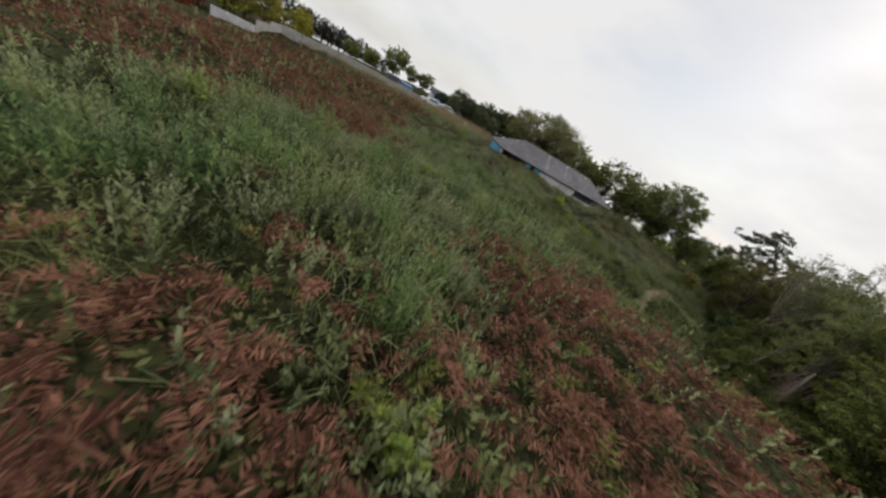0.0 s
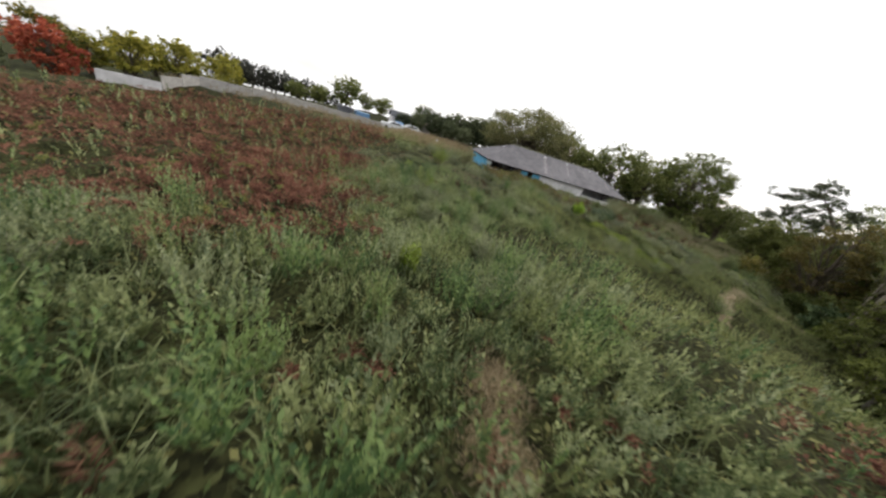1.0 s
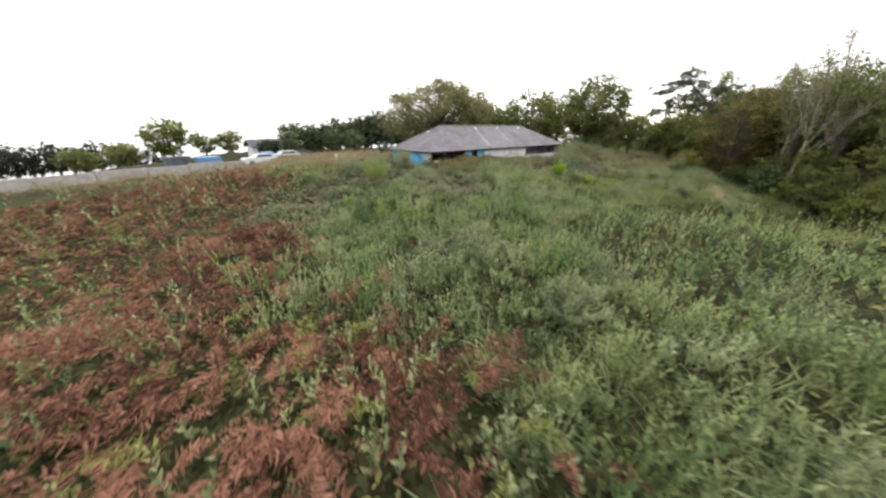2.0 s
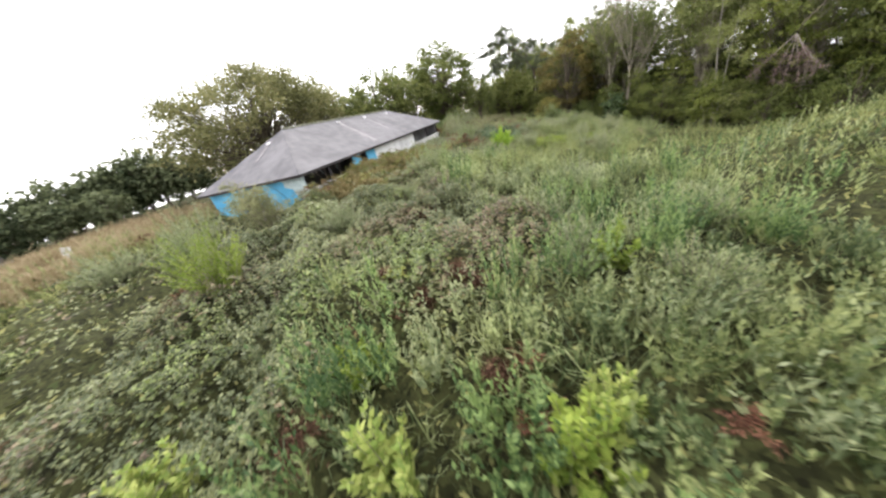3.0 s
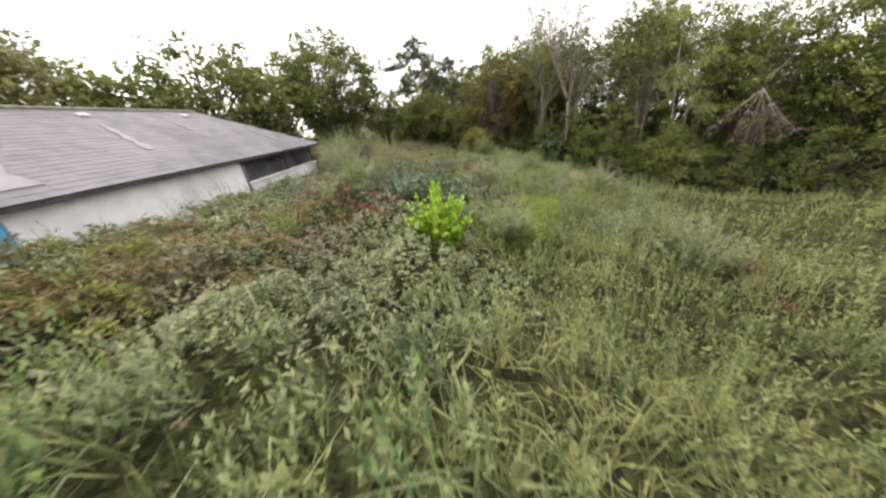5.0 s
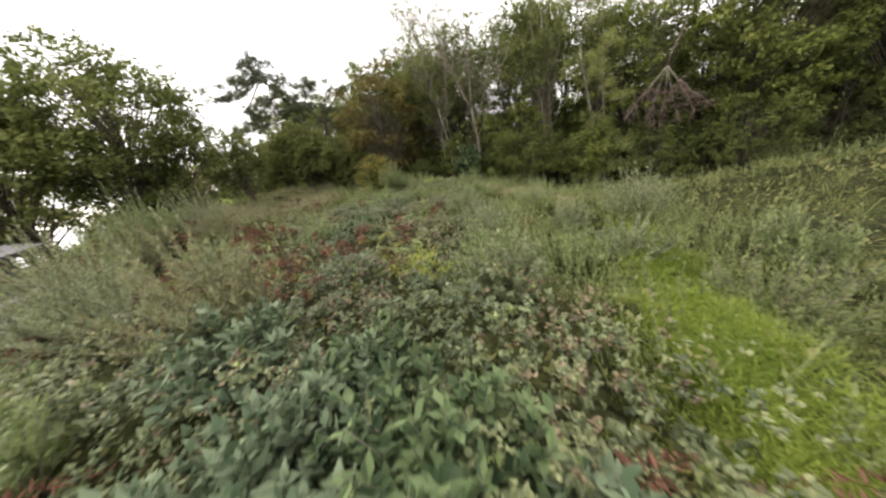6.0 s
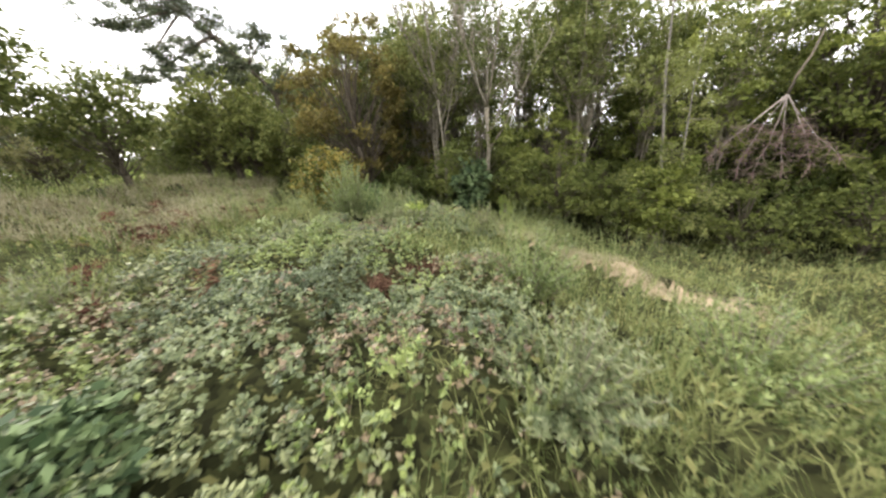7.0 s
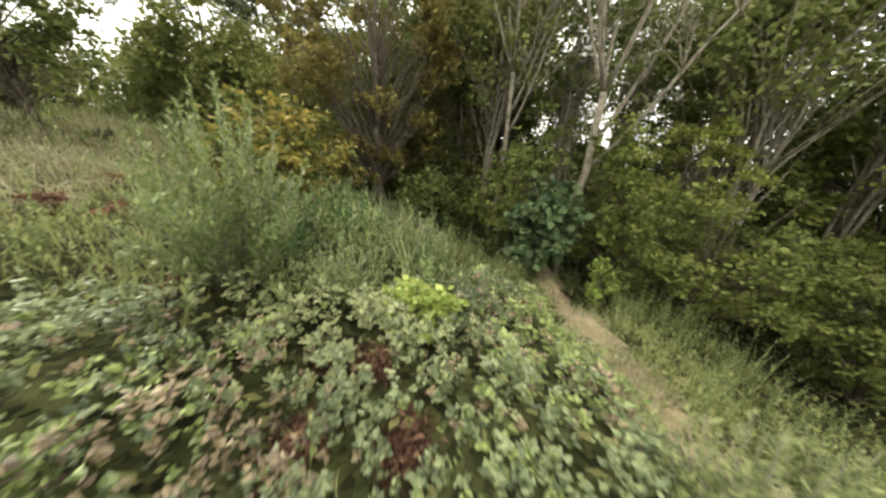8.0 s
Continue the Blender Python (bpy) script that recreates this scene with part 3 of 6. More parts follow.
def bramble_tint(rng, x, y):
    """0 grey-green, 1 young lime shoots, 2 withering, 3 dark bluish, in patches a step or two across."""
    f = clumped(x, y, 1.3, 0.6) + rng.normal(0, 0.22, len(x))
    for hx, hy, hr in ((-5.6, -6.1, 0.5), (-4.3, -5.6, 0.4), (-4.2, -6.3, 0.4), (-5.3, -7.1, 0.5), (-3.8, -7.1, 0.3), (-5.0, -7.6, 0.35), (22.1, -9.4, 0.3), (19.5, -11.0, 0.4)):
        f = np.where(np.hypot(x - hx, y - hy) < hr * rng.uniform(0.6, 1.2, len(x)), f + 0.5, f)
    g = clumped(x + 7.3, y - 2.1, 1.0, 0.7) + rng.normal(0, 0.24, len(x))
    for hx, hy, hr in ((-3.2, -8.6, 0.6), (-4.2, -9.2, 0.5), (-5.7, -8.2, 0.4), (-5.6, -9.0, 0.4), (-4.8, -7.7, 0.3), (-8.2, -6.9, 0.5), (-3.0, -6.0, 0.4), (-2.4, -8.9, 0.6), (-1.5, -9.3, 0.6), (-2.9, -9.6, 0.5), (6.4, -5.6, 0.8), (7.5, -4.2, 0.9), (5.6, -4.6, 0.7)):
        within = np.hypot(x - hx, y - hy) < hr * rng.uniform(0.6, 1.2, len(x))
        f, g = np.where(within, f - 0.25, f), np.where(within, g + 0.35, g)
    f = np.where(x > 20.5, f + 0.27, f)
    blue = (x > 8.5) & (clumped(x - 1.7, y + 3.3, 0.8, 0.5) + rng.normal(0, 0.1, len(x)) > 0.42)
    return np.where(f > 0.93, 1, np.where(g > 0.85, 2, np.where(blue, 3, 0)))


def herb(rng, x, y, d, grow, leaf=1.0):
    """Leafy upright shoots like plumes, in bushy clumps of unlike height with gaps between."""
    n = len(x)
    x0, y0 = x, y
    x, y, own = gathered(rng, x, y, 0.95, 0.44)
    lean = rng.normal(0, 0.13, (n, 2)) + np.stack([x - x0, y - y0], 1) * -1.0
    ht = (0.26 + 0.28 * clumped(x, y, 1.5, 0.7) + 0.78 * own ** 1.3) * rng.uniform(0.55, 1.15, n) * grow ** 0.3
    base = np.stack([x, y, ground_z(x, y)], 1)
    up = unit(np.stack([lean[:, 0], lean[:, 1], np.ones(n)], 1))
    out = [leaves(base, up, level_side(up), ht, np.full(n, 0.005))]
    for i in range(15):
        s = 0.25 + 0.75 * i / 14
        p = base + up * (ht * s)[:, None]
        u = away(rng, n, rng.uniform(0.25, 1.7, n))
        size = rng.uniform(0.08, 0.155, n) * (1.2 - 0.6 * s) * grow * leaf
        out.append(leaves(p, u, unit(level_side(u) + rng.normal(0, 0.3, (n, 3))), size, size * 0.21, 0.45))
    return np.concatenate(out)


def fine_herb(rng, x, y, d, grow):
    return herb(rng, x, y, d, grow, 0.6)


def grass(rng, x, y, d, grow):
    """Tufts of thin bent blades."""
    n = len(x)
    out = []
    g = ground_z(x, y)
    tall = 0.45 + 0.75 * clumped(x, y, 0.9, 0.5)
    for i in range(8):
        base = np.stack([x + rng.normal(0, 0.05, n), y + rng.normal(0, 0.05, n), g], 1)
        u = away(rng, n, rng.uniform(1.0, 4.0, n))
        ln = rng.uniform(0.2, 0.55, n) * grow * tall
        mid = base + u * (ln * 0.6)[:, None]
        v = unit(u + np.array([0, 0, -0.9]) + rng.normal(0, 0.2, (n, 3)))
        sd = unit(rng.normal(0, 1, (n, 3)) * np.array([1, 1, 0.15]))
        w = (rng.uniform(0.003, 0.008, n) * grow)[:, None]
        tip = mid + v * (ln * 0.5)[:, None]
        out.append(np.stack([base - sd * w, base + sd * w, mid + sd * w * 0.8, mid - sd * w * 0.8], 1))
        out.append(np.stack([mid - sd * w * 0.8, mid + sd * w * 0.8, tip + sd * w * 0.1, tip - sd * w * 0.1], 1))
    return np.concatenate(out)


def long_grass(rng, x, y, d, grow):
    return grass(rng, x, y, d, grow * 1.7)


def carpet(rng, x, y, d, grow):
    """Low mixed leaves that close the gaps."""
    n = len(x)
    c = np.stack([x, y, ground_z(x, y) + rng.uniform(0.0, 0.16, n)], 1)
    u = away(rng, n, rng.normal(0.2, 0.4, n))
    size = rng.uniform(0.06, 0.15, n) * grow
    return leaves(c, u, unit(level_side(u) + rng.normal(0, 0.4, (n, 3))), size, size * 0.28, 0.3)


def sow(name, builder, kind, near, far, mat, label, category, seed, ragged=0.36, chosen=None):
    rng = np.random.default_rng(seed)
    x, y, d = spread(rng, near, far, kind, ragged)
    if chosen is not None:
        k = chosen(rng, x, y)
        x, y, d = x[k], y[k], d[k]
    grow = 1.0 + np.clip((d - 5.0) / 10.0, 0, 1.0)
    return stuff(name, builder(rng, x, y, d, grow), mat, label, category)


sow("bracken_patch", bracken, 0, 16, 2.4, M_BRACKEN, "rust-brown dying bracken covering the ground in patches", "bracken", 1, ragged=0.6, chosen=lambda r, x, y: x < 5)
sow("dead_bracken_patch", bracken, 0, 11, 1.6, M_DEADBRACKEN, "dark red-brown dead bracken among the brambles", "bracken", 26, ragged=0.6, chosen=lambda r, x, y: x >= 5)
sow("green_fern_patch", bracken, 0, 1.3, 0.2, M_FERN, "scattered yellow-green fern among the brown bracken", "fern", 6)
def clump_range(lo, hi):
    return lambda r, x, y: (lambda own: (own >= lo) & (own < hi))(gathered(r, x, y, 0.95, 0.0)[2] + r.normal(0, 0.03, len(x)))


sow("herb_patch", herb, 1, 42, 6.5, M_HERB, "dense knee-high green weeds with narrow leaves", "weeds", 2, chosen=clump_range(-1, 0.48))
sow("silver_herb_patch", herb, 1, 42, 6.5, M_PALE, "clumps of silvery grey-green weeds with narrow leaves", "weeds", 12, chosen=clump_range(0.48, 0.66))
sow("yellow_herb_patch", herb, 1, 42, 6.5, M_GRASSHERB, "clumps of yellow-green weeds with narrow leaves", "weeds", 21, chosen=clump_range(0.66, 0.82))
sow("dark_herb_patch", herb, 1, 42, 6.5, M_DARKHERB, "clumps of tall deep green weeds", "weeds", 22, chosen=clump_range(0.82, 2))
sow("bramble_patch", bramble, 2, 470, 30, M_BRAMBLE, "low tangled bramble thicket with small grey-green leaves", "brambles", 3, chosen=lambda r, x, y: bramble_tint(r, x, y) == 0)
sow("young_bramble_patch", bramble, 2, 420, 20, M_BRAMBLELIME, "fresh lime-green bramble shoots in the thicket", "brambles", 13, chosen=lambda r, x, y: bramble_tint(r, x, y) == 1)
sow("withered_bramble_patch", bramble, 2, 380, 18, M_BRAMBLEDRY, "withering brown bramble leaves in the thicket", "brambles", 14, chosen=lambda r, x, y: bramble_tint(r, x, y) == 2)
sow("dark_bramble_patch", bramble, 2, 450, 20, M_BRAMBLEBLUE, "dark bluish-green bramble leaves in the thicket", "brambles", 25, chosen=lambda r, x, y: bramble_tint(r, x, y) == 3)
sow("grass_patch", grass, 3, 21, 3.0, M_GRASS, "tall pale green meadow grass beside the brambles", "grass", 4)
sow("undergrowth", carpet, None, 46, 20, M_CARPET, "low mixed olive and brown undergrowth", "undergrowth", 7)
sow("bracken_weed", herb, 0, 5.5, 0.9, M_HERB, "green weeds standing among the bracken", "weeds", 17, chosen=lambda r, x, y: clumped(x, y, 0.9, 0.6) > 0.4)
sow("bracken_litter", carpet, 0, 14, 26, M_DEADBRACKEN, "broken brown bracken lying between the standing fronds", "bracken", 19)
sow("long_blade_patch", long_grass, 1, 9, 0.3, M_HERB, "long arching green blades among the weeds", "grass", 23, chosen=lambda r, x, y: clumped(x, y, 1.0, 0.6) > 0.35)
sow("lush_grass_patch", grass, 1, 9, 0.6, M_GRASSHERB, "lush yellow-green grass between the weeds", "grass", 20, chosen=lambda r, x, y: clumped(x, y, 1.2, 0.8) > 0.55)
lane = np.array(LANE)
rng_lane = np.random.default_rng(24)
q = rng_lane.integers(0, len(lane) - 1, 3200)
f = rng_lane.random(3200)
lanex = lane[q, 0] * (1 - f) + lane[q + 1, 0] * f + rng_lane.normal(0, 0.36, 3200)
laney = lane[q, 1] * (1 - f) + lane[q + 1, 1] * f + rng_lane.normal(0, 0.36, 3200)
stuff("fresh_grass", grass(rng_lane, lanex, laney, None, np.full(3200, 0.8)), M_FRESH, "fresh bright green grass in a trodden lane", "grass")
sow("stray_bracken", bracken, None, 0.7, 0.1, M_STRAY, "stray brown bracken fronds among the weeds", "bracken", 16, chosen=lambda r, x, y: (clumped(x, y, 1.1, 0.9) > 0.79) & (np.hypot(x - 10.9, y + 7.2) > 2.2))
rng_dry = np.random.default_rng(10)
dx, dy = np.append(rng_dry.uniform(-42, 6, 4400), rng_dry.uniform(-10, 4, 2600)), np.append(rng_dry.uniform(0, 30, 4400), rng_dry.uniform(5, 26, 2600))
dk = ((dx < -0.5) | (dy > 8)) & ((dx > -13) | (dy > 16)) & (dy > 7 + 0.15 * dx)
dx, dy = dx[dk], dy[dk]
stuff("dry_grass", grass(rng_dry, dx, dy, dx, np.full(len(dx), 2.1)), M_DRY, "tan dry grass on the open field", "grass")
tanx = np.concatenate([hx + rng_dry.normal(0, hr * 0.5, 170) for hx, hy, hr in BARE[1:]])
tany = np.concatenate([hy + rng_dry.normal(0, hr * 0.5, 170) for hx, hy, hr in BARE[1:]])
stuff("tan_grass", grass(rng_dry, tanx, tany, None, np.full(len(tanx), 0.7)), M_DRY, "short tan grass in a gap of the weeds", "grass")
sow("meadow_weed_patch", fine_herb, 3, 26, 2.4, M_GRASSHERB, "bushy yellow-green weeds standing in the long grass", "weeds", 9)
# the bank of growth along the shed's front
rng_bank = np.random.default_rng(15)
bx, by = rng_bank.uniform(-1.5, 20.5, 2600), rng_bank.normal(-0.9, 0.55, 2600)
bk = by < 0.1
bx, by = bx[bk], by[bk]
stuff("bank_bramble", bramble(rng_bank, np.repeat(bx, 3) + rng_bank.normal(0, 0.12, len(bx) * 3), np.minimum(np.repeat(by, 3) + rng_bank.normal(0, 0.12, len(bx) * 3), 0.15), None, np.full(len(bx) * 3, 1.3)), M_BRAMBLE, "brambles banked up against the shed's front", "brambles")
stuff("bank_weed", herb(rng_bank, bx[::4], by[::4] - 0.4, None, np.full(len(bx[::4]), 0.6)), M_GRASSHERB, "yellow-green weeds against the shed's front", "weeds")
fx, fy = rng_bank.uniform(-0.4, 6.0, 620), -0.15 - 3.2 * rng_bank.random(620)
stuff("bank_fern", bracken(rng_bank, fx, fy, None, np.full(620, 1.35)), M_FERNBROWN, "tall browning fern banked up before the shed's open side", "fern")
fx, fy = rng_bank.uniform(0.2, 6.4, 240), -0.3 - 3.2 * rng_bank.random(240)
stuff("bank_green_fern", bracken(rng_bank, fx, fy, None, np.full(240, 1.2)), M_FERN, "olive-green fern mixed into the browning bank", "fern")
fx, fy = rng_bank.normal(0.2, 0.6, 50), -0.2 - 1.4 * rng_bank.random(50)
stuff("bank_bracken", bracken(rng_bank, fx, fy, None, np.full(50, 0.6)), M_BRACKEN, "rust-brown bracken before the shed's corner", "bracken")
fx, fy = rng_bank.uniform(5.5, 9.6, 170), -1.2 - 3.6 * rng_bank.random(170)
stuff("browning_fern", bracken(rng_bank, fx, fy, None, np.full(170, 0.7)), M_FERNBROWN, "browning olive fern scattered through the brambles", "fern")
rng_hole = np.random.default_rng(18)
lx = np.concatenate([hx + rng_hole.normal(0, hr * 0.55, 260) for hx, hy, hr in HOLLOWS])
ly = np.concatenate([hy + rng_hole.normal(0, hr * 0.55, 260) for hx, hy, hr in HOLLOWS])
stuff("dead_leaf_litter", carpet(rng_hole, lx, ly, None, np.full(len(lx), 0.5)), M_LITTER, "red-brown dead leaves in hollows of the thicket", "litter")
stuff("dead_stalks", grass(rng_hole, lx[::3], ly[::3], None, np.full(len(lx[::3]), 0.6)), M_LITTER, "thin red-brown dead stalks in the hollows", "stalks")
px, py = rng_hole.uniform(25, 41, 1500), rng_hole.uniform(-7.5, -0.5, 1500)
tx = np.concatenate([np.interp(rng_hole.random(150), (0, 1), (a[0], b[0])) + rng_hole.normal(0, 0.22, 150) for a, b in zip(PATHLINE[:-1], PATHLINE[1:])])
ty = np.concatenate([np.interp((tx[150 * i:150 * i + 150] - min(a[0], b[0])) / abs(b[0] - a[0]), (0, 1), (a[1], b[1]) if a[0] < b[0] else (b[1], a[1])) + rng_hole.normal(0, 0.3, 150) for i, (a, b) in enumerate(zip(PATHLINE[:-1], PATHLINE[1:]))])
stuff("path_grass", grass(rng_hole, tx, ty, None, np.full(len(tx), 0.7)), M_PLUME, "short dry tufts of grass on the path", "grass")
stuff("plume_grass", grass(rng_hole, px, py, None, np.full(1500, 1.7)), M_PLUME, "pale tan feathery grass beyond the brambles", "grass")

# ---- trees ----
def leaf_clump(rng, c, size, n, leaf, flat=0.62, droop=0.0, narrow=0.32):
    """Leaves along twigs that leave one point, with gaps between the twigs."""
    tw = max(5, n // 14)
    ends = c + unit(rng.normal(0, 1, (tw, 3))) * (size * rng.uniform(0.55, 1.25, (tw, 1))) * np.array([1, 1, flat]) - np.array([0, 0, droop])
    pick = rng.integers(0, tw, n)
    f = rng.uniform(0.2, 1.0, (n, 1)) ** 0.7
    p = c * (1 - f) + ends[pick] * f + rng.normal(0, size * 0.10, (n, 3))
    al = unit(((ends[pick] - c) * 0.6 + rng.normal(0, 1, (n, 3)) * size * 0.7) * np.array([1, 1, 0.6]) - np.array([0, 0, 0.25 * size]))
    sd = unit(np.cross(al, rng.normal(0, 1, (n, 3)) * 0.7 + np.array([0, 0, 0.8])))
    ln = leaf * rng.uniform(0.6, 1.4, n)
    return leaves(p, al, sd, ln, ln * narrow, 0.25)


def grow_tree(rng, height, spread_r, base_frac, clumps, per, leaf, trunk_r, lean=(0, 0), flat=1.0, droop=0.0, puff=(0.24, 0.40), shell=0.5, stems=1, narrow=0.32, layer=0.7):
    """Trunk and limb tubes and leaf quads for a tree that stands at the origin."""
    k = 9
    s = np.linspace(0, 1, k)
    trunks = []
    for q in range(stems):
        off = rng.normal(0, 0.10 * spread_r * (stems > 1), 2)
        wob = np.cumsum(rng.normal(0, 0.045 * height / k, (k, 2)), 0)
        trunks.append(np.stack([(lean[0] + off[0]) * s ** 1.3 + wob[:, 0] + off[0] * 0.3, (lean[1] + off[1]) * s ** 1.3 + wob[:, 1] + off[1] * 0.3, height * rng.uniform(0.75, 0.88) * s - 0.4 * (s == 0)], 1))
    paths = list(trunks)
    radii = [trunk_r * (1 - s * 0.88) * (1 + 0.5 * np.exp(-s * 14)) / (1 + 0.35 * (stems > 1)) for q in range(stems)]
    mid_z = height * (base_frac + 1) / 2
    half = height * (1 - base_frac) / 2
    v = unit(rng.normal(0, 1, (clumps, 3)))
    rad = rng.uniform(shell, 1.0, clumps) ** 0.7
    size = spread_r * rng.uniform(puff[0], puff[1], clumps)
    out = 1 - size / spread_r * 0.6
    cen = np.stack([v[:, 0] * spread_r * rad * out, v[:, 1] * spread_r * rad * out, mid_z + v[:, 2] * half * rad * flat * out], 1)
    cen[:, :2] += np.outer(cen[:, 2] / height, lean)
    quads = []
    for c, sz in zip(cen, size):
        trunk = trunks[int(rng.integers(0, stems))]
        t0 = np.clip((c[2] / height) * 0.85 - rng.uniform(0.12, 0.3) * (1 - base_frac), 0.10, 0.95)
        i = t0 * (k - 1)
        a = trunk[int(i)] + (trunk[min(int(i) + 1, k - 1)] - trunk[int(i)]) * (i - int(i))
        m1 = a * 0.55 + c * 0.45 + rng.normal(0, 0.02 * height, 3) + np.array([0, 0, 0.03 * height])
        u = np.linspace(0, 1, 4)[:, None]
        paths.append(a * (1 - u) ** 2 + 2 * m1 * u * (1 - u) + c * u ** 2)
        radii.append(np.linspace(trunk_r * 0.24 * (1 - t0 * 0.6), 0.01, 4))
        quads.append(leaf_clump(rng, c, sz, int(per * rng.uniform(0.6, 1.4)), leaf, layer, droop, narrow))
    return paths, radii, np.concatenate(quads), stems


def tree(name, label, seed, height, spread_r, base_frac, clumps, per, leaf, trunk_r, mat, bark=None, category="tree", group="", **kw):
    rng = np.random.default_rng(seed)
    paths, radii, quads, stems = grow_tree(rng, height, spread_r, base_frac, clumps, per, leaf, trunk_r, **kw)
    root = tagged(new(name), label, category, group)
    for q in range(stems):
        part("trunk", pydata("trunk", *tubes(paths[q:q + 1], radii[q:q + 1], 7), bark or M_BARK, True), root)
    tagged(part("limb_work", pydata("limb_work", *tubes(paths[stems:], radii[stems:], 4), bark or M_BARK, True), root), kind="stuff")
    me = quad_mesh("crown", quads)
    me.materials.append(mat)
    part("crown", me, root)
    return root


def stand(ob, x, y, turn=0.0, size=1.0, sink=0.1):
    ob.matrix_basis = Matrix.Translation((x, y, float(ground_z(x, y)) - sink)) @ Matrix.Rotation(radians(turn), 4, "Z") @ Matrix.Diagonal((size, size, size, 1))
    return ob


def again(ob, x, y, turn, size, tall=1.0, sink=0.1):
    m = Matrix.Translation((x, y, float(ground_z(x, y)) - sink)) @ Matrix.Rotation(radians(turn), 4, "Z") @ Matrix.Diagonal((size, size, size * tall, 1))
    keep = ob.scale.copy()
    ob.scale = (1, 1, 1)
    made = copy_thing(ob, m)
    ob.scale = keep
    return made


stand(tree("ash_tree", "broad ash tree with thinning grey-green leaves behind the shed", 11, 9.2, 7.9, 0.06, 240, 200, 0.19, 0.42, M_ASHOLD, puff=(0.16, 0.27), layer=0.42), 10.0, 12.2)
stand(tree("ash_tree", "tall ash tree with airy green crown beyond the shed", 12, 10.5, 5.3, 0.03, 230, 130, 0.21, 0.30, M_ASH, puff=(0.16, 0.27), layer=0.5), 32.0, 2.6)
low = stand(tree("field_maple", "low bushy green tree between two ashes", 13, 7.4, 3.4, 0.05, 64, 110, 0.23, 0.2, M_ASH, puff=(0.22, 0.38)), 19.5, 9.6)
again(low, 23.6, 8.2, 70, 1.3)
again(low, 16.5, 10.5, 300, 1.2)
again(low, 36.8, -1.2, 130, 0.85)
again(low, 28.4, 6.0, 200, 1.2)
again(low, 36.9, 13.2, 40, 1.2)
# the wood
oak = stand(tree("oak_tree", "dark green oak at the edge of the wood", 21, 13.0, 5.0, 0.04, 110, 150, 0.185, 0.30, M_LEAF, group="woodland trees", puff=(0.13, 0.24), layer=0.5), 40.5, -14.6, size=1.0)
russet = stand(tree("oak_tree", "oak with leaves turning dull brown in the wood", 25, 12.5, 4.4, 0.04, 96, 150, 0.185, 0.28, M_RUSSET, group="woodland trees", puff=(0.14, 0.25), layer=0.5), 34.6, -12.9, size=0.86)
alder = stand(tree("alder_tree", "slender dull green tree of the wood with several stems", 22, 14.0, 3.8, 0.08, 96, 90, 0.20, 0.12, M_LEAF, M_STEM, group="woodland trees", stems=4, shell=0.3), 36.6, -17.6)
hazel = stand(tree("hazel_tree", "dense low dark tree at the edge of the wood", 23, 6.0, 3.2, 0.0, 54, 120, 0.15, 0.10, M_LEAF, group="woodland trees", stems=3, layer=0.5, puff=(0.16, 0.28)), 29.6, -18.4)
lace = stand(tree("willow_tree", "thin pale olive tree of the wood with bare stems", 24, 11.5, 3.2, 0.40, 64, 95, 0.16, 0.12, M_OLIVE, M_STEM, group="woodland trees", stems=4, shell=0.2), 33.2, -17.4)
rng_wood = np.random.default_rng(5)
EDGE = [(61, -1.5), (55, -5), (49, -8.2), (43.5, -11), (38.4, -13.6), (34.2, -16.2), (31.2, -18.8), (28.4, -21.6), (25.4, -24.6), (22.4, -27.4), (19, -30.6), (15.5, -35.5), (13.9, -42.6), (12, -51)]
for i, (ex, ey) in enumerate(EDGE):
    thin = 4 <= i <= 8
    nx, ny = EDGE[min(i + 1, len(EDGE) - 1)]
    for k in range(2):
        f = 0.25 + 0.5 * k
        mx, my = ex + (nx - ex) * f, ey + (ny - ey) * f
        again(hazel, mx + rng_wood.uniform(-0.5, 0.5), my + rng_wood.uniform(-0.5, 0.2), rng_wood.uniform(0, 360), rng_wood.uniform(0.55, 0.75) if thin else rng_wood.uniform(0.75, 1.0), rng_wood.uniform(0.8, 1.15))
    for row in (2.6, 6.0, 9.5):
        px, py = ex + row * 0.5 + rng_wood.uniform(-1.0, 1.0), ey - row * 0.85 + rng_wood.uniform(-0.8, 0.8)
        if thin:
            again(hazel, px + 0.8, py - 0.6, rng_wood.uniform(0, 360), 0.66 + 0.06 * row, rng_wood.uniform(0.85, 1.05))
            again(lace if row < 6 or i > 4 else alder, px, py, rng_wood.uniform(0, 360), rng_wood.uniform(0.95, 1.1), rng_wood.uniform(1.08, 1.22))
        else:
            kind = (oak, alder, russet, oak, lace, oak, russet)[(i * 3 + int(row * 2)) % 7]
            again(kind, px, py, rng_wood.uniform(0, 360), rng_wood.uniform(0.9, 1.1), rng_wood.uniform(1.08, 1.25))
for x, y, turn, k, tall in ((42.5, -21.5, 20, 0.95, 1.05), (39.0, -24.5, 130, 0.95, 0.8), (33.8, -26.4, 60, 0.85, 0.66), (30.0, -28.6, 310, 0.9, 1.0), (27.2, -31.6, 170, 0.95, 1.05), (47.0, -18.0, 90, 0.95, 1.05), (22.8, -33.6, 10, 0.9, 1.1)):
    again(oak, x, y, turn, k, tall)
dome = stand(tree("oak_tree", "round-topped dull olive oak in the wood", 28, 13.4, 4.6, 0.42, 90, 150, 0.175, 0.26, M_OLIVE, group="woodland trees", puff=(0.16, 0.28), layer=0.5), 36.8, -19.4)
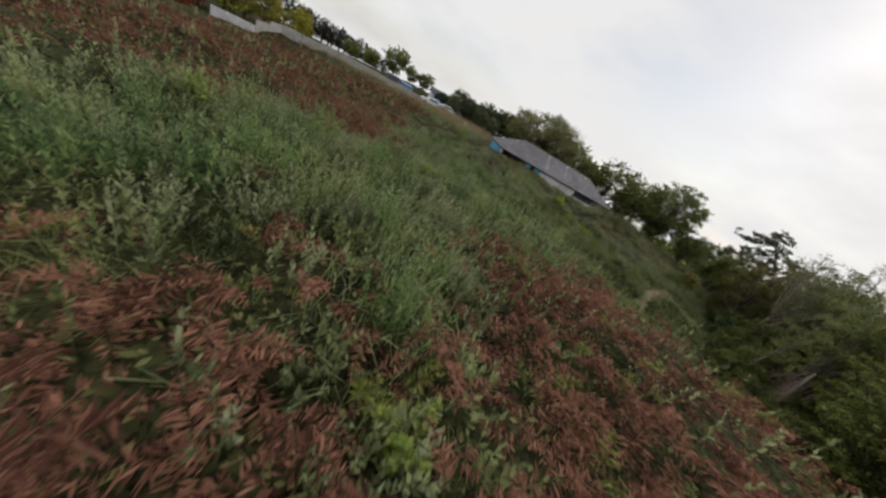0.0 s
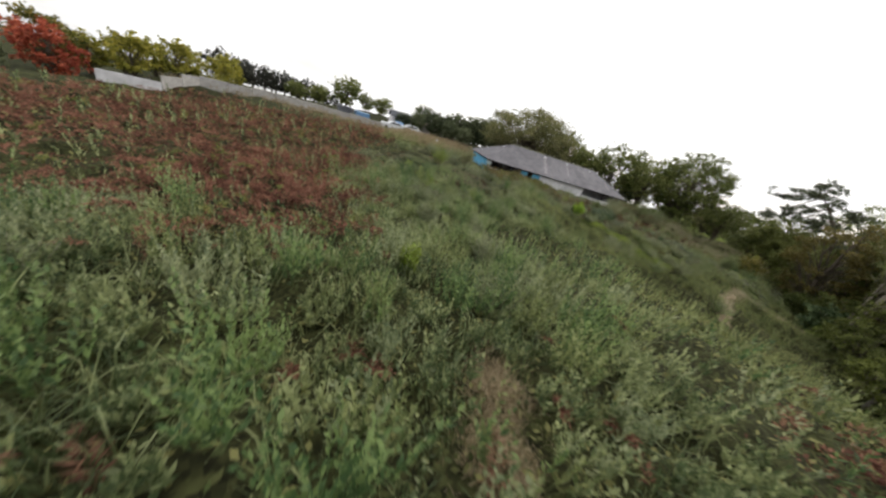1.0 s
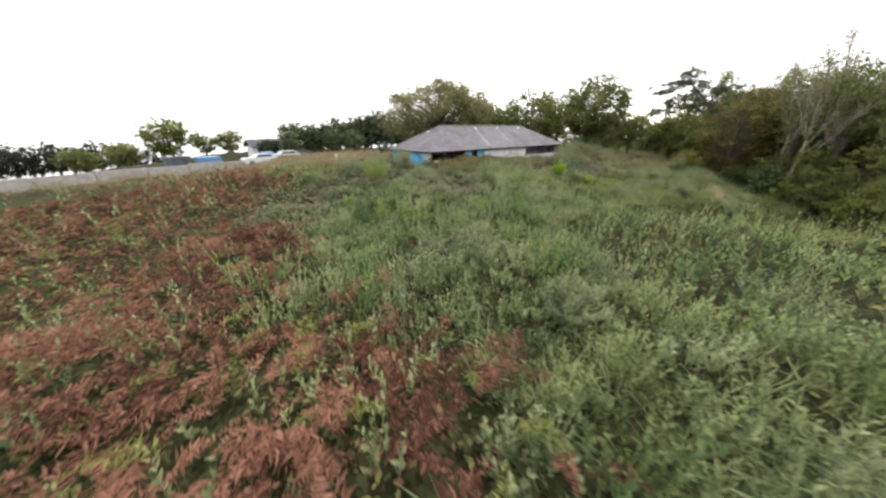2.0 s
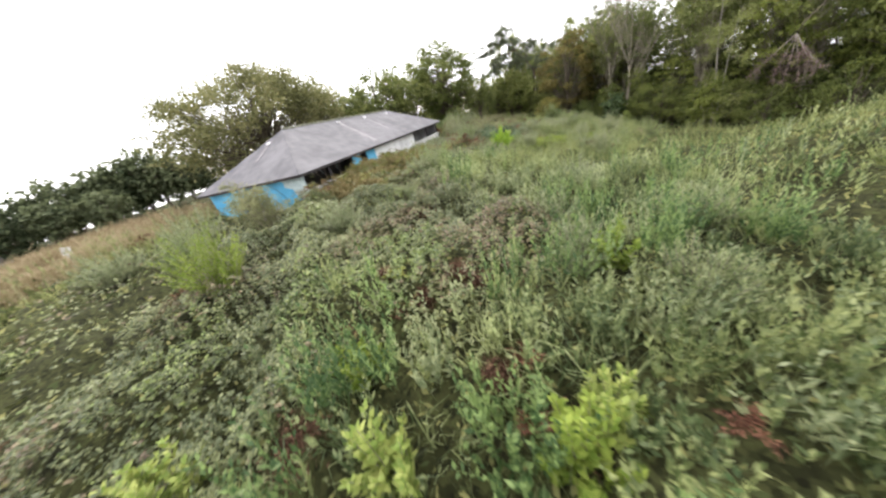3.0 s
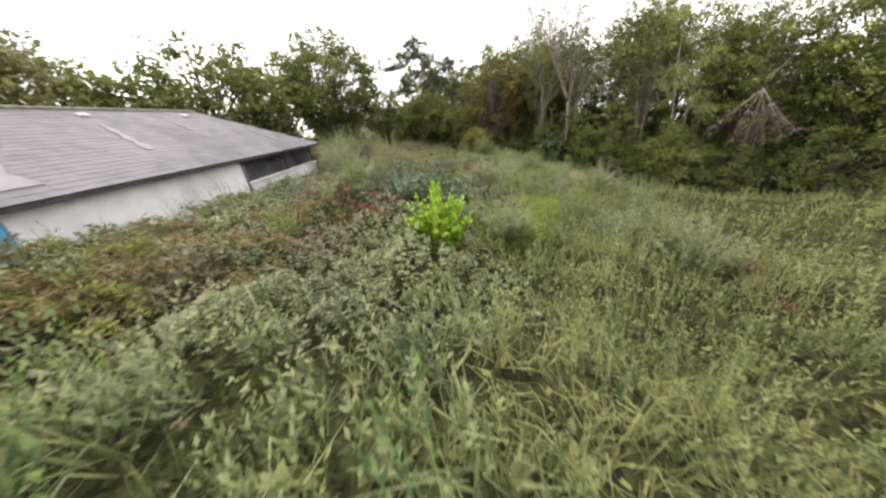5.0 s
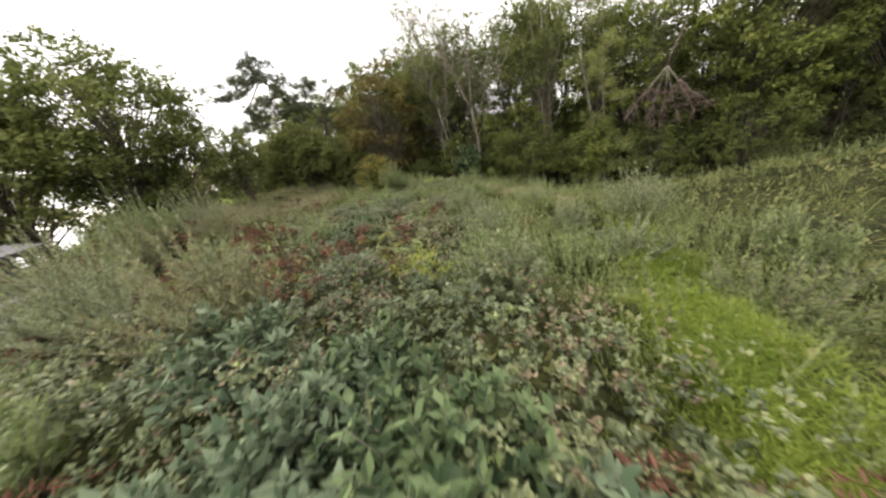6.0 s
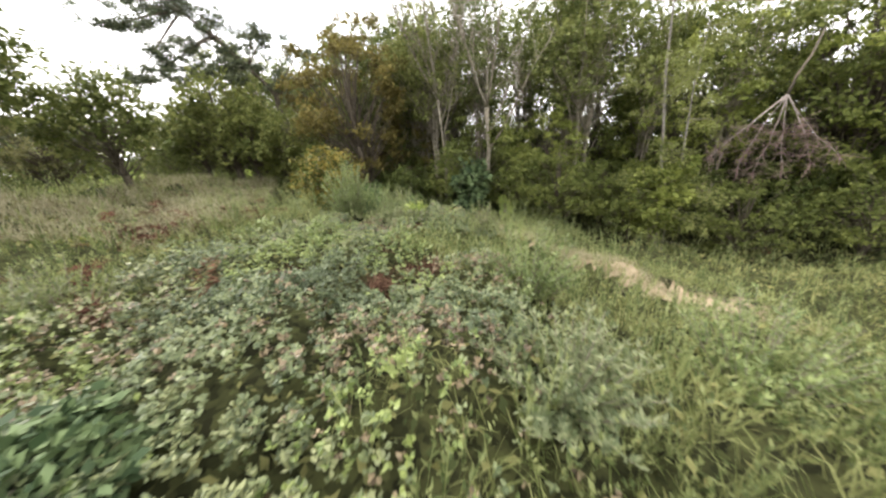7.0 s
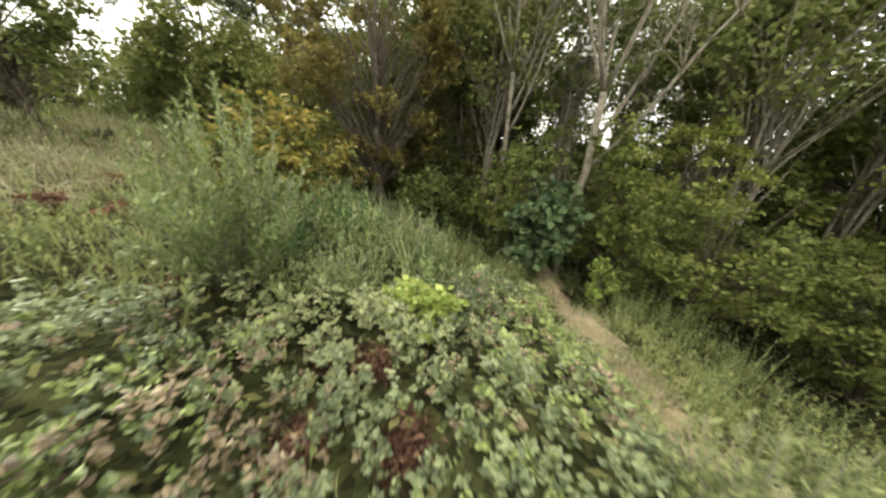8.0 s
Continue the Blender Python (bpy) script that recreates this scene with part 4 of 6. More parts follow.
again(dome, 41.0, -19.8, 140, 0.95)
again(lace, 27.6, -24.0, 260, 1.1)
again(hazel, 26.0, -20.8, 120, 0.78)
again(lace, 29.0, -25.0, 40, 1.15)
for x, y, turn, k in ((37.4, -16.6, 140, 0.72), (39.2, -17.4, 30, 0.75)):
    again(russet, x, y, turn, k)
sycamore = stand(tree("sycamore_tree", "light green spreading tree at the edge of the wood", 27, 12.0, 4.2, 0.10, 90, 150, 0.16, 0.2, M_SYCAMORE, group="woodland trees", layer=0.4, puff=(0.14, 0.25)), 25.4, -29.2)
again(sycamore, 19.4, -32.2, 90, 1.0)
again(sycamore, 28.4, -22.4, 200, 0.55)
again(low, 41.2, -5.4, 70, 1.05)
again(hazel, 23.2, -22.6, 60, 0.6)
again(hazel, 20.4, -25.8, 100, 0.66)
again(hazel, 17.6, -28.4, 10, 0.75)
again(hazel, 26.3, -21.9, 160, 0.55)
again(hazel, 29.2, -17.4, 260, 0.5)
again(hazel, 27.4, -19.2, 310, 0.62)
# trees of the meadow's far corner
shrub_low = stand(tree("hedge_tree", "rounded dark green hedge tree at the meadow's end", 38, 5.0, 2.6, 0.0, 34, 52, 0.27, 0.10, M_LEAF, group="hedge trees"), 50.0, 10.0)
lone = stand(tree("oak_tree", "lone small oak with a dark bare trunk in the meadow", 26, 6.6, 3.3, 0.30, 84, 95, 0.18, 0.26, M_ASHOLD, layer=0.4, puff=(0.2, 0.32)), 45.4, 5.8)
for x, y, turn, k in ((43.0, -3.2, 20, 0.8), (47.5, -6.2, 90, 0.95), (41.0, -6.4, 300, 0.85), (51.0, -3.0, 160, 1.0), (46.5, -0.8, 250, 0.75), (38.6, -9.4, 45, 0.8)):
    again(low, x, y, turn, k)
for k in range(7):
    again(shrub_low, 63 + rng_wood.uniform(-1, 1), -9 + k * 3.9, rng_wood.uniform(0, 360), 1.6, 1.1)
for x, y, k in ((52, 3, 0.8), (55, 9, 0.9), (49, 12, 0.9), (43, 12, 0.8), (39, 9.5, 0.7), (36, 6, 0.55), (57, -1, 0.9), (41.5, -1.5, 0.5), (36.5, 3.6, 0.5), (60, 3, 1.0)):
    again(shrub_low, x, y, rng_wood.uniform(0, 360), k)
for x, y, k in ((40.5, -8.2, 0.6), (37.0, -10.6, 0.55), (44.5, -6.5, 0.7), (35.0, -11.0, 0.5)):
    again(hazel, x, y, rng_wood.uniform(0, 360), k, 1.1)

# hedge line and trees beyond the meadow
shrub = stand(tree("hedge_tree", "rounded dark green hedge tree", 31, 5.6, 2.6, 0.0, 60, 56, 0.33, 0.10, M_HEDGE, shell=0.3, group="hedge trees"), -2.8, 38.0)
for x, y, s in ((0.5, 37.5, 0.9), (4.2, 35.5, 1.2), (7.6, 34, 1.3), (10.4, 31.5, 1.25), (13.5, 28.5, 1.0), (5.9, 34.8, 1.1), (9.1, 32.6, 1.15), (12.2, 30, 1.1), (2.2, 36.2, 1.0), (-7.5, 33, 0.7), (-4.6, 31.5, 0.75), (-1.5, 31, 0.9), (1.4, 30, 0.8), (4.6, 29, 0.8), (17, 26, 1.0), (21, 23, 1.1), (26, 19, 1.2), (34, 14, 1.2), (58, 14, 1.3)):
    again(shrub, x, y, rng_wood.uniform(0, 360), s, rng_wood.uniform(0.9, 1.15))
gold = stand(tree("lime_tree", "yellowing round-headed tree beyond the boundary wall", 32, 6.0, 2.4, 0.10, 45, 55, 0.32, 0.16, M_YELLOW, group="yellowing trees"), -40.7, 16.0)
for x, y, s in ((-37.4, 18, 0.95), (-34, 20, 0.75), (-42.4, 22.5, 0.9), (-39.3, 24.5, 0.95), (-35, 26.5, 0.85), (-45.5, 17, 0.9), (-43.5, 19, 0.85)):
    again(gold, x, y, rng_wood.uniform(0, 360), s, rng_wood.uniform(0.9, 1.1))
for x, y, s in ((-46.5, 7.0, 0.75), (-49, 3.2, 0.8), (-47, -0.5, 0.7), (-50.5, 8.5, 0.9)):
    again(shrub, x, y, rng_wood.uniform(0, 360), s)
maple = stand(tree("maple_tree", "rounded tree in red autumn leaf", 33, 5.6, 2.9, 0.05, 55, 70, 0.28, 0.16, M_RED), -44.8, 11.6)
stand(tree("maple_tree", "brown-orange autumn tree behind the red one", 35, 6.4, 3.0, 0.05, 50, 60, 0.3, 0.16, M_ORANGE), -46.5, 14.0)
stand(tree("maple_tree", "wide brown-orange autumn tree beyond the wall", 36, 6.0, 3.0, 0.05, 50, 60, 0.3, 0.16, M_ORANGE), -51.5, 5.0)
round_tree = stand(tree("oak_tree", "round-headed dark tree far off", 34, 7.0, 4.0, 0.05, 60, 70, 0.4, 0.25, M_ASH, group="far trees"), -20.7, 49.5)
for x, y, s in ((-12, 51, 0.7), (-28, 56, 0.75), (-34, 60, 0.8), (-16, 52, 0.6)):
    again(round_tree, x, y, rng_wood.uniform(0, 360), s, rng_wood.uniform(0.8, 1.0))
conifer = stand(tree("conifer_tree", "dark conifer on the far hill", 37, 8.0, 4.2, 0.0, 34, 40, 0.45, 0.25, M_CONIFER, group="far conifers"), -54, 78)
for i in range(16):
    again(conifer, -58 + i * 2.1 + rng_wood.uniform(-1, 1), 79 - i * 0.5 + rng_wood.uniform(-3, 3), rng_wood.uniform(0, 360), rng_wood.uniform(0.85, 1.15) * (1.1 - i * 0.02), rng_wood.uniform(0.9, 1.1))


# a low green rise of mown field beyond the wood's end
verts, faces = [], []
for i in range(31):
    for j in range(13):
        u, w = i / 15 - 1, j / 6 - 1
        back, wide = 12 * w, 34 * u
        verts.append((84 + 0.91 * back - 0.36 * wide, 16 + 0.36 * back + 0.91 * wide, -5.4 + 6.6 * max(0.0, 1 - u * u) ** 0.6 * max(0.0, 1 - w * w) ** 0.8 + 0.15 * math.sin(3 * u + 5 * w)))
        if i and j:
            o = (i - 1) * 13 + j - 1
            faces.append((o, o + 13, o + 14, o + 1))
tagged(new("far_field", pydata("far_field", verts, faces, M_FRESH, True)), "low rise of fresh green field beyond the trees", "field", kind="structure")


# ---- pine with a leaning trunk ----
def pine():
    rng = np.random.default_rng(41)
    root = tagged(new("pine_tree"), "tall pine with a bowed bare trunk and flat dark needle tufts", "tree")
    trunk = np.array([(43.7, -9.14, -2.54), (43.7, -9.54, 0.86), (43.6, -10.1, 3.83), (43.6, -10.16, 6.06), (43.7, -8.95, 7.82), (43.6, -7.53, 9.51), (43.6, -6.25, 10.68)])
    spots = [(43.6, -6.17, 11.71), (43.5, -4.78, 11.16), (43.3, -3.84, 10.05), (43.6, -7.28, 10.86), (43.4, -4.03, 7.4), (43.6, -6.01, 8.68), (43.7, -7.53, 7.79), (43.6, -10.38, 8.77), (43.4, -12.59, 8.61),
             (43.7, -8.54, 8.68), (43.6, -11, 6.26), (43.6, -5.6, 12.08), (43.7, -12.18, 6.83), (43.6, -4.9, 7.9), (43.6, -9.25, 6.98), (43.0, -2.7, 7.1), (43.3, -4.4, 8.6), (43.6, -7.1, 9.95), (43.6, -9.6, 9.9), (43.5, -6.4, 8.2), (43.1, -3.3, 9.8), (43.4, -5.2, 11.1), (43.6, -7.5, 7.5)]
    shift = np.array([-1.4, 1.1, -0.7])
    trunk, spots = trunk + shift, [tuple(np.array(c) + shift) for c in spots]
    paths, radii, quads = [trunk], [np.linspace(0.30, 0.07, len(trunk))], []
    for c in spots:
        c = np.array(c) + rng.normal(0, 0.2, 3)
        a = trunk[np.argmin(np.linalg.norm(trunk - (c - np.array([0, 0, 1.0])), axis=1))]
        u = np.linspace(0, 1, 5)[:, None]
        paths.append(a * (1 - u) + c * u + np.array([0, 0, 0.4]) * u * (1 - u))
        radii.append(np.linspace(0.07, 0.02, 5))
        for q in range(9):
            quads.append(leaf_clump(rng, c + rng.normal(0, 1, 3) * np.array([0.8, 0.8, 0.28]), 0.5, 130, 0.24, 0.5, 0, 0.12))
    part("trunk", pydata("trunk", *tubes(paths, radii, 7), M_BARK, True), root)
    me = quad_mesh("crown", np.concatenate(quads))
    me.materials.append(M_NEEDLE)
    part("crown", me, root)


pine()


# ---- birch and the dead hanging bough at the wood's edge ----
def birch():
    rng = np.random.default_rng(42)
    root = tagged(new("birch_tree"), "slim leaning birch with pale bark and sparse olive leaves", "tree")
    a = np.array([(22.19, -23.40, -5.02), (22.63, -23.28, -1.49), (22.98, -23.30, 0.64), (23.43, -23.20, 3.53), (23.65, -23.21, 5.52), (23.75, -23.22, 7.14)])
    b = np.array([(22.07, -23.41, -5.02), (22.29, -23.54, -1.76), (22.32, -23.59, 0.36), (22.62, -23.78, 2.85), (22.74, -24.07, 4.96)])
    part("trunk", pydata("trunk", *tubes([a, b], [np.linspace(0.085, 0.02, 6), np.linspace(0.055, 0.012, 5)], 8), M_BIRCH, True), root)
    quads = []
    for i in range(52):
        t = rng.uniform(0.08, 1.0)
        src = a if i % 3 else b
        p = src[0] + (src[-1] - src[0]) * t
        c = p + away(rng, 1, rng.uniform(-0.3, 0.4))[0] * rng.uniform(0.4, 1.7) * (1.2 - 0.5 * t)
        u = np.linspace(0, 1, 4)[:, None]
        part("branch", pydata("branch", *tubes([p * (1 - u) + c * u + np.array([0, 0, 0.25]) * u * (1 - u)], [np.linspace(0.018, 0.004, 4)], 4), M_STEM, True), root)
        quads.append(leaf_clump(rng, c, 0.7, 230, 0.085, 0.7, 0.15))
    me = quad_mesh("crown", np.concatenate(quads))
    me.materials.append(M_OLIVE)
    part("crown", me, root)


birch()


def dead_bough():
    rng = np.random.default_rng(43)
    root = tagged(new("dead_bough"), "bleached dead bough hanging upside down from the wood's edge", "branch")
    stem = np.array([(20.88, -28.14, 4.39), (20.75, -27.30, 3.49), (20.77, -26.70, 2.86), (20.76, -26.47, 2.23)])
    part("stem", pydata("stem", *tubes([stem], [np.linspace(0.03, 0.05, 4)], 7), M_BARK, True), root)
    for x, y, z, thick in ((22.03, -25.06, 0.09, 0.034), (21.38, -26.13, -0.44, 0.02), (20.93, -26.55, -0.62, 0.024), (20.22, -26.99, -0.68, 0.02), (19.62, -27.29, -0.31, 0.028), (19.11, -27.20, -0.01, 0.02)):
        end = np.array([x, y, z])
        u = np.linspace(0, 1, 8)[:, None]
        mid = stem[3] * 0.5 + end * 0.5 + rng.normal(0, 0.16, 3)
        main = stem[3] * (1 - u) ** 2 + 2 * mid * u * (1 - u) + end * u ** 2 + rng.normal(0, 0.03, (8, 3)) * u
        limb = part("branch", pydata("branch", *tubes([main], [np.linspace(thick, 0.010, 8)], 6), M_DEAD, True), root)
        paths, radii = [], []
        for q in range(80):
            s0 = main[int(rng.integers(3, 8))]
            e = s0 + rng.normal(0, 0.26, 3) + np.array([0, 0, -0.2])
            paths.append(np.array([s0, (s0 + e) / 2 + rng.normal(0, 0.06, 3), e]))
            radii.append(np.array([0.009, 0.007, 0.004]))
        tagged(part("twig_mass", pydata("twig_mass", *tubes(paths, radii, 4), M_TWIG, True), limb), kind="stuff")


dead_bough()


def leaning_trunk():
    rng = np.random.default_rng(44)
    root = tagged(new("leaning_birch"), "leaning forked birch with pale patchy bark under light green leaves", "tree")
    a = np.array([(24.38, -30.79, -6.14), (24.29, -30.75, -2.99), (24.21, -30.79, -1.21), (24.14, -30.78, 0.76), (24.22, -30.55, 2.96), (24.32, -30.35, 4.37), (24.36, -30.38, 6.01)])
    b = np.array([(24.14, -30.78, 0.76), (23.70, -31.33, 1.50), (23.22, -31.72, 2.56)])
    part("trunk", pydata("trunk", *tubes([a], [np.linspace(0.08, 0.03, 7)], 9), M_STEM, True), root)
    part("limb", pydata("limb", *tubes([b], [np.linspace(0.04, 0.015, 3)], 7), M_STEM, True), root)
    quads = []
    for i in range(44):
        c = np.array([24.3, -30.9, 6.0]) + rng.normal(0, 1, 3) * np.array([1.5, 1.3, 1.5])
        quads.append(leaf_clump(rng, c, 0.8, 150, 0.12, 0.5, 0.1))
    me = quad_mesh("crown", np.concatenate(quads))
    me.materials.append(M_SYCAMORE)
    part("crown", me, root)


leaning_trunk()


def forked_tree(label, seed, x, y, fork, tall, spread, thick):
    """A tall grey trunk that forks into rising limbs, with fine twigs and few leaves left."""
    rng = np.random.default_rng(seed)
    root = tagged(new("forked_tree"), label, "tree", "forked trees")
    foot = float(ground_z(x, y)) - 0.3
    s = np.linspace(0, 1, 7)[:, None]
    trunk = np.array([x, y, foot]) + np.array([0.0, 0.0, fork - foot]) * s + np.cumsum(rng.normal(0, 0.06, (7, 3)) * np.array([1, 1, 0]), 0)
    part("trunk", pydata("trunk", *tubes([trunk], [np.linspace(thick, thick * 0.72, 7)], 8), M_STEM, True), root)
    twigs, radii, quads = [], [], []
    for q in range(7):
        a = trunk[-1] if q < 4 else trunk[4] * (1 - (q - 4) / 3) + trunk[-1] * (q - 4) / 3
        turn = 2 * math.pi * (q / 7 + rng.uniform(-0.06, 0.06))
        end = a + np.array([math.cos(turn) * spread * rng.uniform(0.45, 1), math.sin(turn) * spread * rng.uniform(0.45, 1), (tall - fork) * rng.uniform(0.75, 1.0)])
        u = np.linspace(0, 1, 9)[:, None]
        main = a + (end - a) * np.hstack([u ** 0.85, u ** 0.85, u]) + np.cumsum(rng.normal(0, 0.05, (9, 3)), 0) * u
        part("limb", pydata("limb", *tubes([main], [np.linspace(thick * 0.5, 0.018, 9)], 6), M_STEM, True), root)
        for k in range(11):
            b = main[int(rng.integers(2, 8))]
            e = b + np.array([rng.normal(0, 0.7), rng.normal(0, 0.7), rng.uniform(0.5, 1.9)])
            mid = (b + e) / 2 + rng.normal(0, 0.12, 3)
            twigs.append(np.array([b, mid, e]))
            radii.append(np.array([0.022, 0.015, 0.006]))
            for r in range(3):
                f = mid + rng.normal(0, 0.45, 3) + np.array([0, 0, 0.45])
                twigs.append(np.array([mid, (mid + f) / 2 + rng.normal(0, 0.05, 3), f]))
                radii.append(np.array([0.012, 0.009, 0.004]))
                if rng.random() < 0.4:
                    quads.append(leaf_clump(rng, f, 0.45, 34, 0.10, 0.6, 0.05))
    tagged(part("limb_work", pydata("limb_work", *tubes(twigs, radii, 4), M_STEM, True), root), kind="stuff")
    me = quad_mesh("crown", np.concatenate(quads))
    me.materials.append(M_OLIVE)
    part("crown", me, root)


forked_tree("tall grey forked tree with bare rising limbs in the wood", 45, 35.3, -19.4, 4.9, 12.5, 3.4, 0.19)
forked_tree("slender grey forked tree with thin leaves at the wood's edge", 46, 28.7, -18.4, 2.9, 9.5, 3.8, 0.13)
forked_tree("thin grey forked stem between two larger trees of the wood", 47, 31.8, -17.2, 3.6, 10.5, 2.6, 0.10)


# ---- shrubs and saplings ----
def shrub_thing(name, label, seed, x, y, high, wide, clumps, per, leaf, mat, category="shrub", narrow=0.3, sink=0.05, low=0.0, puff=(0.3, 0.5)):
    return stand(tree(name, label, seed, high, wide, low, clumps, per, leaf, 0.03, mat, M_STEM, category, stems=4, shell=0.2, narrow=narrow, puff=puff), x, y, sink=sink)


def shoot_bush(name, label, seed, x, y, high, wide, shoots, per, leaf, narrow, mat, category="bush", droop=0.3):
    """A bush of upright shoots set with leaves all along."""
    rng = np.random.default_rng(seed)
    root = tagged(new(name), label, category)
    paths, radii, quads = [], [], []
    for q in range(shoots):
        a, r = rng.uniform(0, 2 * math.pi), math.sqrt(rng.random())
        h = high * (1.05 - 0.5 * r ** 2) * rng.uniform(0.55, 1.2)
        foot = np.array([math.cos(a) * r * wide * 0.3, math.sin(a) * r * wide * 0.3, -0.1])
        top = np.array([math.cos(a) * r * wide, math.sin(a) * r * wide, h])
        u = np.linspace(0, 1, 5)[:, None]
        bow = np.array([0, 0, 0.18 * high])
        line = foot * (1 - u) + top * u + bow * u * (1 - u)
        paths.append(line)
        radii.append(np.linspace(0.009, 0.002, 5))
        s = rng.uniform(0.12, 1.0, per)
        p = foot + (top - foot) * s[:, None] + bow * (s * (1 - s))[:, None]
        al = unit(away(rng, per, rng.uniform(-droop, 1.1, per)) + (top - foot) * 0.35)
        ln = leaf * rng.uniform(0.6, 1.3, per) * (1.15 - 0.55 * s)
        quads.append(leaves(p, al, unit(level_side(al) + rng.normal(0, 0.35, (per, 3))), ln, ln * narrow, 0.3))
    tagged(part("stem", pydata("stem", *tubes(paths, radii, 4), M_STEM, True), root), kind="stuff")
    me = quad_mesh("foliage", np.concatenate(quads))
    me.materials.append(mat)
    tagged(part("foliage", me, root), kind="stuff")
    return stand(root, x, y, sink=0.0)


shoot_bush("sapling", "young tree with bright lime-green leaves", 51, 7.2, -7.48, 1.05, 0.66, 56, 60, 0.14, 0.40, M_LIME, "sapling")
shoot_bush("willow_bush", "bushy grey-green willow beside the brambles", 52, 25.2, -10.6, 1.55, 0.85, 120, 120, 0.10, 0.13, M_WILLOW)
shoot_bush("willow_bush", "smaller grey-green willow beside the larger one", 53, 25.0, -11.6, 0.85, 0.45, 40, 60, 0.08, 0.15, M_WILLOW)
shoot_bush("willow_bush", "feathery pale green willow standing in the grass", 62, 19.0, -12.3, 1.1, 0.8, 60, 80, 0.10, 0.13, M_WILLOW)
for k, (x, y, h, w) in enumerate(((22.1, -13.5, 0.9, 0.7), (16.6, -13.2, 1.0, 0.9), (13.8, -14.0, 1.1, 1.0), (26.5, -12.8, 1.0, 0.7), (27.6, -11.5, 1.1, 0.9), (30.2, -13.0, 1.2, 1.0), (10.4, -11.5, 0.9, 0.8), (17.8, -6.6, 0.8, 0.7), (21.0, -5.7, 0.9, 0.9), (22.1, -15.7, 0.9, 0.8), (15.5, -16.8, 1.2, 1.1), (7.3, -12.6, 1.0, 0.9), (21.0, -6.2, 0.9, 0.9))):
    shoot_bush("tall_weed_clump", "soft bushy clump of tall pale green weeds", 90 + k, x, y, h, w, 60, 46, 0.11, 0.14, (M_GRASSHERB, M_WILLOW, M_PALE)[k % 3], "weeds")
for k, (x, y) in enumerate(((11.9, -9.0), (8.6, -8.0), (15.1, -10.4), (14.1, -10.2), (12.8, -10.9), (12.4, -11.9), (8.3, -11.5), (11.1, -14.0), (17.2, -11.0), (14.2, -12.3), (13.2, -9.6), (9.2, -12.6), (7.6, -8.9))):
    shoot_bush("tall_weed_clump", "feathery sage-green clump of tall weeds beside the trodden lane", 190 + k, x, y, 0.72 + 0.07 * (k % 4), 0.62 + 0.06 * (k % 3), 70, 56, 0.10, 0.16, (M_PALE, M_WILLOW, M_PALE)[k % 3], "weeds")
for k, (x, y) in enumerate(((-7.3, -10.1), (-7.8, -9.8), (-8.2, -8.1), (-7.3, -7.2), (-8.9, -5.8), (-4.6, -10.6), (-11.0, -35.7), (-10.4, -23.1), (-17.0, -28.8))):
    shoot_bush("goldenrod", "leafy yellow-green goldenrod rising from the thicket", 205 + k, x, y, 0.72 + 0.08 * (k % 3), 0.36 + 0.04 * (k % 2), 16, 44, 0.14, 0.26, (M_LIMEPALE, M_FRESH)[k % 2], "weeds")
shoot_bush("fleabane_clump", "wide feathery grey-green clump before the shed", 140, -2.7, -3.7, 0.9, 0.85, 90, 70, 0.11, 0.12, M_PALE, "weeds")
shoot_bush("fleabane_clump", "silvery feathery clump in the thicket before the shed", 141, 2.3, -4.9, 1.1, 1.0, 90, 70, 0.12, 0.12, M_PALE, "weeds")
shoot_bush("goldenrod", "upright bright yellow-green weed in the thicket", 142, 8.0, -4.0, 1.1, 0.4, 30, 50, 0.09, 0.2, M_LIMEPALE, "weeds")
for k, (x, y, h, w) in enumerate(((10.9, -6.3, 0.6, 0.6), (10.3, -7.5, 0.55, 0.6), (12.2, -6.0, 0.6, 0.6), (10.0, -6.7, 0.55, 0.5), (11.2, -7.2, 0.5, 0.5), (9.6, -8.0, 0.4, 0.4), (11.2, -6.9, 0.5, 0.5))):
    shoot_bush("mugwort_clump", "low clump of broad-leaved grey-green weeds", 150 + k, x, y, h * 1.25, w * 1.2, 60, 36, 0.17, 0.26, (M_MUGWORT, M_DARKLEAF)[k % 3 == 1], "weeds")
for k, (x, y, h, w) in enumerate(((-8.6, -24.6, 1.0, 0.7), (-7.4, -21.2, 1.0, 0.8), (-10.2, -20.6, 0.9, 0.6), (-6.4, -17.2, 1.0, 0.8), (-13.6, -28.4, 0.9, 0.6), (-10.0, -29.6, 0.9, 0.6), (-8.6, -14.6, 1.0, 0.7), (-4.5, -10.1, 0.9, 0.7), (-5.4, -11.5, 1.0, 0.7), (-2.3, -9.8, 0.9, 0.7), (-2.9, -12.3, 1.0, 0.8), (0.5, -10.6, 0.9, 0.7), (-16.0, -25.0, 0.8, 0.6), (-9.0, -17.6, 0.9, 0.7), (-5.0, -20.0, 1.0, 0.9), (-12.2, -32.0, 0.8, 0.5))):
    shoot_bush("fleabane_clump", "bushy clump of grey-green fleabane with narrow leaves", 120 + k, x, y, h, w, 64, 46, 0.12, 0.12, (M_HERB, M_PALE)[k % 2], "weeds")
shrub_thing("elder_bush", "dense green bush against the end of the shed", 54, 25.6, 1.0, 1.6, 1.7, 60, 150, 0.10, M_WILLOW, "bush")
